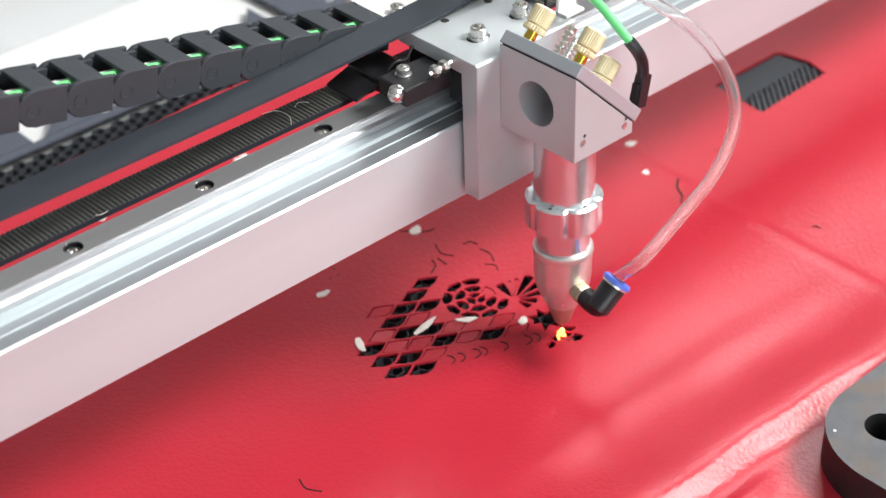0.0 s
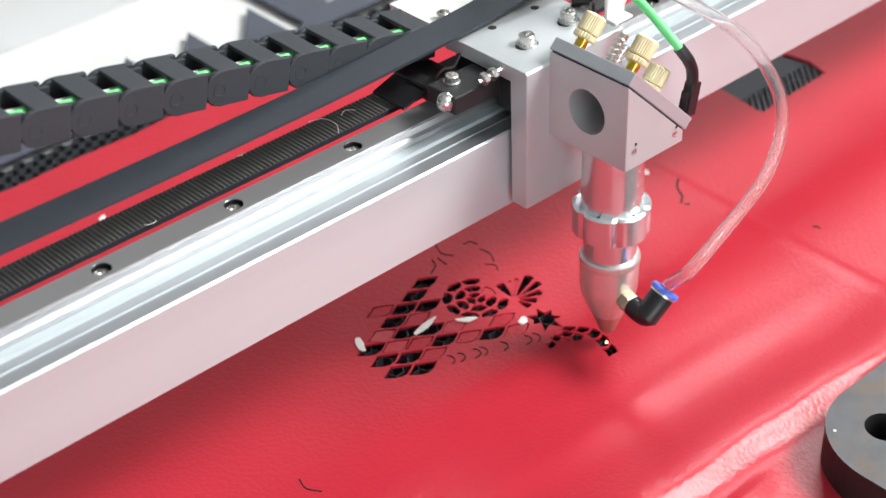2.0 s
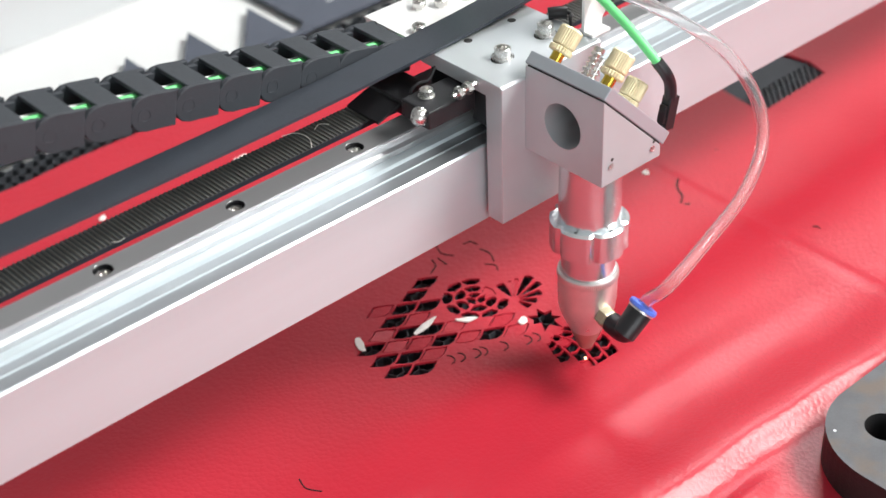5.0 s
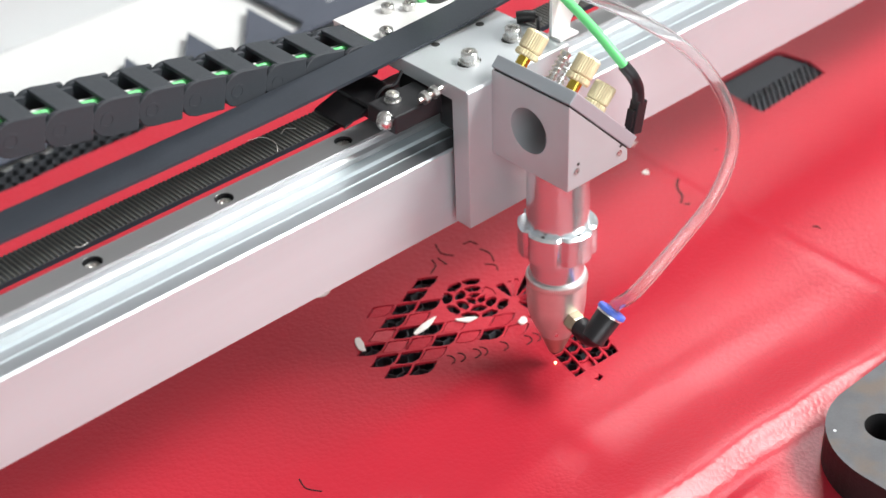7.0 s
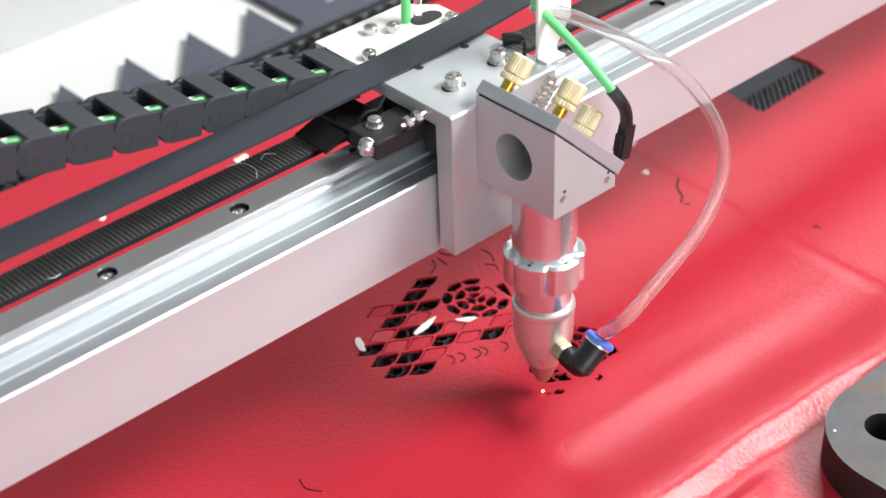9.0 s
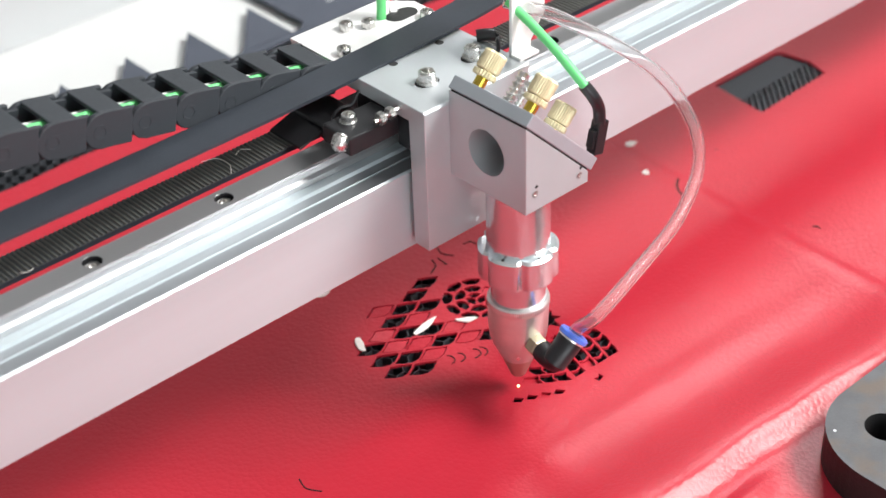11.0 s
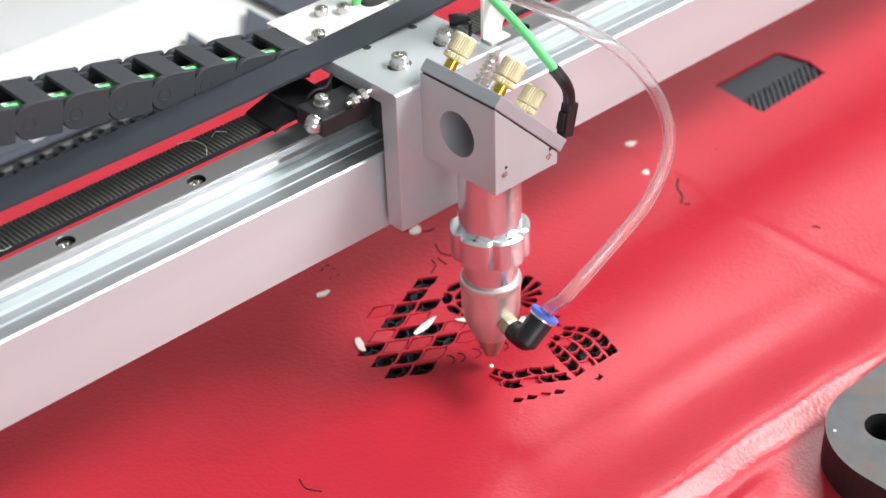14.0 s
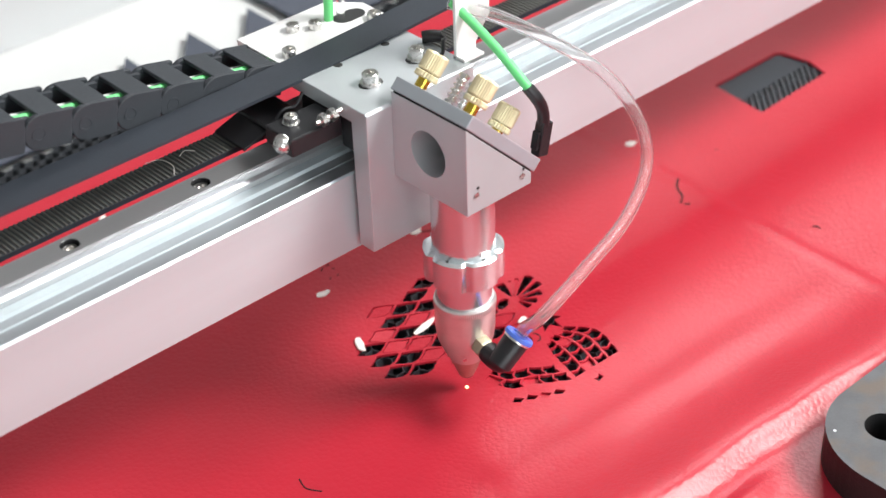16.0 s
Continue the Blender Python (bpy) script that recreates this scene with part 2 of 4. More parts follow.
def lathe(profile, p0=(0, 0, 0), way=(0, 0, 1), seg=40, radius=None, bm=None, closed=True):
    """Rings of (distance along way, radius) about a line from p0. radius(i, angle, r): an uneven rim."""
    bm = bm or bmesh.new()
    turn = Vector(way).to_track_quat("Z", "Y").to_matrix()
    rings = []
    for i, (h, r) in enumerate(profile):
        ring = []
        for k in range(seg):
            a = 2 * math.pi * k / seg
            rr = radius(i, a, r) if radius else r
            ring.append(bm.verts.new(Vector(p0) + turn @ Vector((rr * math.cos(a), rr * math.sin(a), h))))
        rings.append(ring)
    for r0, r1 in zip(rings, rings[1:]):
        for k in range(seg):
            bm.faces.new((r0[k], r0[(k + 1) % seg], r1[(k + 1) % seg], r1[k]))
    if closed:
        bm.faces.new(rings[0])
        bm.faces.new(rings[-1])
    return bm


def spline(points, steps=10):
    """A smooth line through the points."""
    pts = [Vector(p) for p in points]
    pts = [2 * pts[0] - pts[1]] + pts + [2 * pts[-1] - pts[-2]]
    out = []
    for a, b, c, d in zip(pts, pts[1:], pts[2:], pts[3:]):
        for k in range(steps):
            t = k / steps
            out.append(0.5 * (2 * b + (c - a) * t + (2 * a - 5 * b + 4 * c - d) * t * t + (3 * b - a - 3 * c + d) * t ** 3))
    return out + [pts[-2]]


def pipe(points, r, seg=16, bm=None, inner=0.0, steps=10):
    bm = bm or bmesh.new()
    line = spline(points, steps)
    side = None
    rings, inn = [], []
    for i, p in enumerate(line):
        t = (line[min(i + 1, len(line) - 1)] - line[max(i - 1, 0)]).normalized()
        side = (t.orthogonal() if side is None else side - t * side.dot(t)).normalized()
        up = t.cross(side)
        for rad, store in ((r, rings), (inner, inn)):
            store.append([bm.verts.new(p + rad * (math.cos(a) * side + math.sin(a) * up)) for a in [2 * math.pi * k / seg for k in range(seg)]] if rad else [])
    for store in (rings, inn):
        for r0, r1 in zip(store, store[1:]):
            if r0:
                for k in range(seg):
                    bm.faces.new((r0[k], r0[(k + 1) % seg], r1[(k + 1) % seg], r1[k]))
    for i in (0, -1):
        if inner:
            for k in range(seg):
                bm.faces.new((rings[i][k], rings[i][(k + 1) % seg], inn[i][(k + 1) % seg], inn[i][k]))
        else:
            bm.faces.new(rings[i])
    return bm


def socket_bolt(parent, at, way=(0, 0, 1), r=2.9, h=3.4, washer=0.0, material_=None):
    """A cap screw with a hexagon socket, and a washer under it."""
    w = Vector(way).normalized()
    bm = lathe([(0, r), (h - 0.4, r), (h, r - 0.4), (h, r * 0.58), (h - 1.8, r * 0.55)], at, w, 24, lambda i, a, rr: rr if i < 3 else rr * (0.93 + 0.07 * math.cos(6 * a)))
    b = part("bolt", bm, material_ or STEEL, parent, "stainless socket-head bolt", True)
    if washer:
        part("washer", lathe([(-1.0, washer), (0.0, washer)], at, w, 24), STEEL, parent, "flat steel washer")
    return b


# ---------------------------------------------------------------- the leather, its cut pattern and its waves


def height(x, y):
    """How far the leather lifts off the table, in mm, at x, y."""
    if y > 130:
        return 0.0
    h = 0.3 * math.sin(x / 31 + 0.6 * math.sin(y / 23)) * math.sin(y / 37 + 1.2) + 0.3
    # the long fold beside the iron weight: a slow rise and a steep fall
    ridge = -92.0 - 0.053 * x + 0.9 * math.sin(x / 24) + 0.5 * math.sin(x / 9)
    d = y - ridge
    h += (6.4 + 0.5 * math.sin(x / 40)) * (math.exp(-(d / 22.0) ** 2) if d > 0 else math.exp(-(d / 8.5) ** 2))
    # the small fold under the edge of the weight
    h += 2.4 * math.exp(-((y + 114.5 - 0.05 * x) / 4.5) ** 2) / (1 + math.exp((x - 6) / 5))
    # a low swell further in, and the crease across the far side
    h += 1.15 * math.exp(-((y + 0.06 * x + 43) / 9) ** 2) * (0.6 + 0.4 * math.sin(x / 45 + 1))
    h += 0.9 * math.exp(-((x - 150 - 0.03 * y) / 3.0) ** 2) * (1 / (1 + math.exp(-(x - 120) / 5)))
    # flat beneath the cut pattern and the weight
    d = math.hypot((x + 10) / 75, (y - 45) / 75)
    h *= 1 / (1 + math.exp(-(d - 1.0) * 9)) if d < 2.5 else 1
    w = 1 / (1 + math.exp((x - 22) / 3)) if y < -104 else 1
    lift = min(1.0, max(0.0, (-104 - y) / 7))
    return h * (1 - lift + lift * w)


def strip_place(outer, inner):
    """u along, v across a curved strip between two edges that run through the given points."""
    a, b = spline([(*p, 0) for p in outer], 12), spline([(*p, 0) for p in inner], 12)

    def place(u, v):
        k = min(max(u, 0.0), 1.0) * (len(a) - 1)
        i = min(int(k), len(a) - 2)
        p, q = a[i].lerp(a[i + 1], k - i), b[i].lerp(b[i + 1], k - i)
        r = p.lerp(q, v)
        return r.x, r.y
    return place


def pattern():
    """Cells of the cut ornament as (outline, open): the scaly body, a flower, a fan, a torn leaf, and the wing and arc that are being cut."""
    rnd = random.Random(7)
    cells = []

    def lattice(place, nu, nv, share):
        """Bowed four-sided scales with narrow strips between, each row set off from the last."""
        for j in range(nv):
            off = 0.35 * (j % 2)
            for i in range(nu):
                u0, u1, v0, v1 = i + off, min(nu, i + 1 + off), j, j + 1
                if u1 - u0 < 0.4:
                    continue
                edge = [(u0 + 0.12, v0 + 0.08), (u0 + 0.55, v0 + 0.02), (u1 - 0.02, v0 + 0.08), (u1 + 0.16, v0 + 0.5), (u1 - 0.02, v1 - 0.08), (u0 + 0.55, v1 - 0.14), (u0 + 0.1, v1 - 0.08), (u0 + 0.28, v0 + 0.5)]
                out = [place(min(1.0, u / nu), v / nv) for u, v in edge]
                cells.append((out, rnd.random() < share))

    def ring_cell(cx, cy, r0, r1, a0, a1, is_open):
        """A rounded wedge between two radii and two angles."""
        w = a1 - a0
        out = [(cx + r * math.cos(a), cy + r * math.sin(a)) for r, a in ((r0, a0 + 0.18 * w), ((r0 + r1) / 2, a0), (r1 * 0.96, a0 + 0.08 * w), (r1, a0 + w / 2), (r1 * 0.96, a1 - 0.08 * w), ((r0 + r1) / 2, a1), (r0, a1 - 0.18 * w))]
        cells.append((out, is_open))

    # the fan
    for deg0, deg1, r1, is_open in ((-94, -66, 9.5, True), (-62, -34, 11, True), (-30, -8, 14.5, True), (-5, 12, 18.5, True), (15, 33, 20.5, True), (37, 46, 17, False), (50, 60, 15, False), (64, 88, 14.5, True)):
        ring_cell(20.3, 47, 2.6, r1, radians(deg0), radians(deg1), is_open)
    # the flower beside it: petals in rings
    for ring, (r0, r1, n) in enumerate(((0.6, 4.9, 3), (5.6, 10.6, 6), (11.3, 16.2, 9))):
        for k in range(n):
            a0, a1 = 2 * math.pi * (k + 0.45 * ring) / n, 2 * math.pi * (k + 0.45 * ring + 1) / n
            gap = 0.6 / (r0 + r1)
            wob = rnd.uniform(-0.6, 0.6)
            ring_cell(8.0 + 0.3 * wob, 60.5, r0, r1 + 0.5 * wob, a0 + gap, a1 - gap, rnd.random() < 0.86)
    # the torn leaf: spikes all round
    torn = []
    for k, r in enumerate((7.5, 4.5, 8.6, 4.2, 9.0, 5.2, 6.6, 3.6, 9.5, 5.0, 10.5, 4.6, 8.0, 4.2)):
        a = radians(20 + 360 * k / 14)
        torn.append((20 + r * math.cos(a), 26.5 + r * math.sin(a)))
    cells.append((torn, True))
    # the body: staggered rows of leaning scales; o is cut out, x still lies in place
    first, step, rise = Vector((-53.5, 55.6)), Vector((9.5, -6.0)), Vector((5.6, 7.2))
    shape = ((-0.62, -0.40), (-0.15, -0.50), (0.2, -0.46), (0.42, -0.22), (0.55, 0.12), (0.63, 0.44), (0.15, 0.47), (-0.3, 0.42), (-0.42, 0.05), (-0.55, -0.24))
    for row, start, marks in ((-1, 0.5, "oo"), (0, 0, "oox"), (1, -0.5, "oxxoxox"), (2, 0, "xooxox"), (3, 0.5, "oxooo"), (4, 0, "xoox"), (5, 1.5, "oxx"), (6, 2, "o")):
        for k, mark in enumerate(marks):
            c = first + (start + k) * step + row * rise
            out = [c + 0.98 * (u * step + v * rise) for u, v in shape]
            cells.append(([(p.x, p.y) for p in out], mark == "o"))
    # the wing, the arc that runs on from it, and the small strokes beside the arc
    lattice(strip_place(((22, 17), (31.5, 4), (27, -14)), ((7.5, 14.5), (3, 4), (-1, -13))), 5, 4, 0.8)
    lattice(strip_place(((-2, -14), (-9, -9.2), (-16, -4.7), (-27, 1.8), (-31, 14)), ((2, -0.5), (-5, 2.5), (-11.0, 7.5), (-18, 10.5), (-21, 17))), 5, 2, 0.72)
    for k in range(4):
        x, y = -12.5 - 5.6 * k, -14.0 + 2.9 * k
        cells.append(([(x - 3.2, y - 0.2), (x - 0.2, y - 2.9), (x + 2.5, y - 1.9), (x - 0.3, y + 1.5)], k != 1))
    x, y, z = 6.9, -20.2, 1.9
    cells.append(([(x - z, y - z), (x + z, y - 0.6 * z), (x + z, y + z), (x, y + 0.2 * z), (x - 1.2 * z, y + 0.5 * z)], True))
    return cells


def overlaps(p, q):
    """Whether two small outlines come too near one another."""
    cp = [sum(c) / len(p) for c in zip(*p)]
    cq = [sum(c) / len(q) for c in zip(*q)]
    rp = max(math.dist(cp, c) for c in p)
    rq = max(math.dist(cq, c) for c in q)
    if math.dist(cp, cq) > rp + rq:
        return False
    for a in p + [cp]:
        if inside(a, q):
            return True
    for a in q + [cq]:
        if inside(a, p):
            return True
    for a, b in zip(p, p[1:] + p[:1]):
        for c, d in zip(q, q[1:] + q[:1]):
            if mathutils.geometry.intersect_line_line_2d(Vector(a), Vector(b), Vector(c), Vector(d)):
                return True
    return False


def inside(p, poly):
    hit = False
    for (x0, y0), (x1, y1) in zip(poly, poly[1:] + poly[:1]):
        if (y0 > p[1]) != (y1 > p[1]) and p[0] < (x1 - x0) * (p[1] - y0) / (y1 - y0) + x0:
            hit = not hit
    return hit


def head_at(t):
    for (t0, x0, y0), (t1, x1, y1) in zip(STEPS, STEPS[1:]):
        if t0 <= t <= t1:
            k = (t - t0) / (t1 - t0)
            return x0 + k * (x1 - x0), y0 + k * (y1 - y0)
    return STEPS[-1][1:]


def cut_time(c):
    """When the head has gone round the cell at c: the last time it is near, before which the leather is whole. None: cut before the start."""
    if c[1] > 20 or (c[0] > 6 and c[1] > 7 and c[0] < 24):
        return None
    near = [(math.dist(head_at(k * 0.1), c), k * 0.1) for k in range(161)]
    d, t = min(near)
    return min(15.6, t + 0.1) if t > 0.2 else None


PIECES = []


def leather():
    cells = []
    for out, is_open in pattern():
        if all(not overlaps(out, o) for o, *_ in cells):
            c = [sum(k) / len(out) for k in zip(*out)]
            cells.append((out, is_open, c, cut_time(c)))
    window = [(237.4, 73), (297.5, 75.4), (302, 90), (299, 108), (296, 110), (242.4, 110.6)]
    verts, faces = [], []

    def loop(pts):
        if sum(a[0] * b[1] - b[0] * a[1] for a, b in zip(pts, pts[1:] + pts[:1])) < 0:
            pts = pts[::-1]
        faces.append(list(range(len(verts), len(verts) + len(pts))))
        verts.extend(Vector(p) for p in pts)
    for out, *_ in cells:
        loop(out)
    loop(window)
    holes = len(faces)
    x0, x1, y0, y1 = -620, 760, -420, 304
    rim = []
    n = 60
    for k in range(n):
        rim.append((x0 + (x1 - x0) * k / n, y0))
    rim.append((x1, y0))
    for k in range(n):
        x = x1 + (x0 - x1) * k / n
        rim.append((x, y1 + 2.0 * math.sin(x / 40) + 1.2 * math.sin(x / 13)))
    rim.append((x0, y1))
    loop(rim)
    rnd = random.Random(3)
    for gx in range(-250, 330, 3):
        for gy in range(-190, 130, 3):
            p = (gx + rnd.uniform(-0.4, 0.4), gy + rnd.uniform(-0.4, 0.4))
            if -62 < p[0] < 46 and -32 < p[1] < 92 and any(math.dist(p, c) < 12 and (inside(p, o) or min(math.dist(p, q) for q in o) < 0.8) for o, _, c, _ in cells):
                continue
            if 236 < p[0] < 304 and 71 < p[1] < 112:
                continue
            if not (-90 < p[0] < 150 and -128 < p[1] < -72):
                verts.append(Vector(p))
    # closer rows over the fold
    for i in range(160):
        for j in range(38):
            verts.append(Vector((-89 + 1.5 * i, -127.5 + 1.5 * j)))
    for gx in range(-600, 750, 25):
        for gy in range(-400, 300, 25):
            if not (-252 < gx < 332 and -192 < gy < 132):
                verts.append(Vector((gx, gy)))
    vo, _, fo, _, _, fid = mathutils.geometry.delaunay_2d_cdt(verts, [], faces, 1, 1e-4)
    bm = bmesh.new()
    top = [bm.verts.new((v.x, v.y, height(v.x, v.y))) for v in vo]
    for f, ids in zip(fo, fid):
        if not any(i < holes for i in ids):
            bm.faces.new([top[i] for i in f])
    bmesh.ops.delete(bm, geom=[v for v in bm.verts if not v.link_faces], context="VERTS")
    for f in bm.faces:
        if f.normal.z < 0:
            f.normal_flip()
    # the cut edge: the sheet is 1.3 thick
    rims = [e for e in bm.edges if e.is_boundary]
    down = {}
    for e in rims:
        for v in e.verts:
            if v not in down:
                down[v] = bm.verts.new(v.co - Vector((0, 0, 1.3)))
    for e in rims:
        a, b = e.verts
        bm.faces.new((a, b, down[b], down[a]))
    bm.transform(Matrix.Scale(S, 4))
    me = bpy.data.meshes.new("leather_sheet")
    bm.to_mesh(me)
    bm.free()
    me.materials.append(LEATHER)
    me.shade_smooth()
    me.set_sharp_from_angle(angle=radians(50))
    sheet = tagged(new("leather_sheet", me), "large red pebbled leather hide with laser-cut scales", "leather")
    # pieces that are cut free but still lie in place, or that fall away once the cut is done
    rnd = random.Random(11)
    for out, is_open, c, t in cells:
        if is_open and t is None:
            continue
        shrink = 0.87 if t is None else 0.999
        ring = [((p[0] - c[0]) * shrink, (p[1] - c[1]) * shrink) for p in out]
        bm = prism(ring, 2, -1.3, 0.0)
        ob = put(bm, "leather_offcut", LEATHER)
        base = (c[0] * S, c[1] * S, (height(*c) - (0.25 if t is None else 0.0)) * S)
        ob.location = base
        tagged(ob, "small red leather piece cut from the hide", "leather piece", "cut leather pieces")
        if t is None:
            ob.rotation_euler = (radians(rnd.uniform(-3, 3)), radians(rnd.uniform(-3, 3)), 0)
        else:
            PIECES.append((ob, base, t, is_open, rnd.uniform(-1, 1)))
    return sheet


# ---------------------------------------------------------------- the room and the machine bed


def room():
    def wall(name, *b):
        return tagged(put(box(*b), name, WALL), kind="structure")
    tagged(put(box(-3000, 3200, -3000, 3000, -1000, -900), "floor", FLOOR), kind="structure")
    tagged(put(box(-3000, 3200, -3000, 3000, 2300, 2400), "ceiling", WALL), kind="structure")
    wall("wall_west", -3100, -3000, -3100, 3100, -900, 2300)
    # an added window opening, out of sight, stands in the south wall
    bm = box(-3000, -2400, -3100, -3000, -900, 2300)
    box(0, 3200, -3100, -3000, -900, 2300, 0, bm)
    box(-2400, 0, -3100, -3000, -900, 0, 0, bm)
    box(-2400, 0, -3100, -3000, 1500, 2300, 0, bm)
    tagged(put(bm, "wall_south", WALL), kind="structure")
    win = tagged(root("added_window_1", (-1200, -3050, 0)), kind="structure")
    for name, b in (("window_frame", (-1200, -1140, -20, 20, 0, 1500)), ("window_frame", (1140, 1200, -20, 20, 0, 1500)), ("window_frame", (-1140, 1140, -20, 20, 0, 60)), ("window_frame", (-1140, 1140, -20, 20, 1440, 1500)), ("mullion", (-25, 25, -20, 20, 60, 1440)), ("window_sill", (-1230, 1230, 50, 130, -30, 0))):
        part(name, box(*b, 3), WHITE_PAINT, win)
    wall("wall_east", 3200, 3300, -3100, 3100, -900, 2300)
    wall("wall_north", -3000, 3200, 3000, 3100, -900, 2300)


def hexagons(x0, x1, y0, y1, a, z0, z1, t=0.35):
    """Upright honeycomb walls: a is the cell's side."""
    verts, faces = [], []
    dx, dy = 1.5 * a, math.sqrt(3) * a

    def strip(p, q):
        i = len(verts)
        n = Vector((q[1] - p[1], p[0] - q[0])).normalized() * t / 2
        for s in (1, -1):
            for z in (z0, z1):
                for e in (p, q):
                    verts.append(((e[0] + s * n.x) * S, (e[1] + s * n.y) * S, z * S))
        faces.extend(((i, i + 1, i + 3, i + 2), (i + 4, i + 6, i + 7, i + 5), (i + 2, i + 3, i + 7, i + 6)))
    for i in range(int((x1 - x0) / dx)):
        for j in range(int((y1 - y0) / dy)):
            if 205 < x0 + i * dx < 350 and 30 < y0 + j * dy < 140:
                continue
            cx, cy = x0 + i * dx, y0 + (j + 0.5 * (i % 2)) * dy
            c = [(cx + a * math.cos(radians(60 * k)), cy + a * math.sin(radians(60 * k))) for k in range(4)]
            for p, q in zip(c, c[1:]):
                strip(p, q)
    return verts, faces


def bed():
    table = root("machine_bed", (0, 0, -900))
    tagged(table, "machine bed with black honeycomb top and white edge plates", "machine bed")

    def piece(name, bm, mat, label=""):
        bm.transform(Matrix.Translation((0, 0, 900)))
        return part(name, bm, mat, table, label)
    piece("tray", box(-620, 780, -420, 337, -46, -40), TRAY, "dark tray under the honeycomb")
    piece("frame", box(-640, -620, -440, 337, -46, -1.6), BED)
    piece("frame", box(760, 780, -440, 337, -46, -1.6), BED)
    piece("frame", box(-620, 760, -440, -420, -46, -1.6), BED)
    for sx in (-600, 720):
        for sy in (-420, 300):
            piece("leg", box(sx, sx + 40, sy, sy + 40, -900, -46), WHITE_PAINT)
    v, f = hexagons(-330, 420, -60, 328, 4.2, -16, -2.4)
    me = bpy.data.meshes.new("honeycomb")
    me.from_pydata([(x, y, z + 0.9) for x, y, z in v], [], f)
    me.materials.append(COMB)
    comb = new("honeycomb", me)
    comb.parent = table
    tagged(comb, "black honeycomb cutting surface", kind="stuff")
    piece("cross_bar", box(-330, 420, -64, -61, -40, -1.5), BED)
    for k in range(8):
        piece("support_bar", box(-620, 760, -60 + k * 52, -58 + k * 52, -40, -14), BED)
    piece("front_slab", box(-620, 760, -420, -64, -20, -1.6), BED)
    piece("loose_plate", box(232, 312, 91, 118, -2.4, -1.4), BELT, "flat dark plate under the hide")
    for k in range(26):
        x = 226 + k * 4.6
        bm = box(-30, 30, -1.1, 1.1, -0.9, 0.9, 0.5)
        bm.transform(Matrix.Translation((x, 80, -2.35)) @ Matrix.Rotation(radians(48), 4, "Z"))
        piece("rib", bm, COMB, "dark raised rib")
    # toothed edge plate at the back
    for k in range(-9, 4):
        x = 115 + 45.3 * (k - 2)
        piece("tooth", prism([(x, 382), (x, 337), (x - 38, 337), (x - 33, 341)], 2, -6, -1.5), BED, "dark pointed tooth of the edge plate")
    piece("edge_plate", box(-620, 128, 331, 337, -4, -1.8, 0.4), BED)
    piece("end_plate", box(128, 760, 331, 440, -4, -1.6, 0.4), BED, "dark plate with worn lettering")
    for k in range(6):
        piece("letter_bar", box(156 + k * 9, 162 + k * 9, 352, 354 + (k * 5) % 4, -1.6, -1.4), GREY_PANEL)
    piece("red_mark", box(196, 216, 346, 349, -1.6, -1.35), LEATHER)
    socket_bolt(table, (186, 378, 898.4), r=5)
    piece("white_plate", box(-900, 900, 337.2, 450, -16, -7, 0.5), WHITE_BED, "white enamelled side plate")
    piece("side_panel", box(-900, 900, 450, 470, -300, 30, 3), GREY_PANEL)


# ---------------------------------------------------------------- gantry


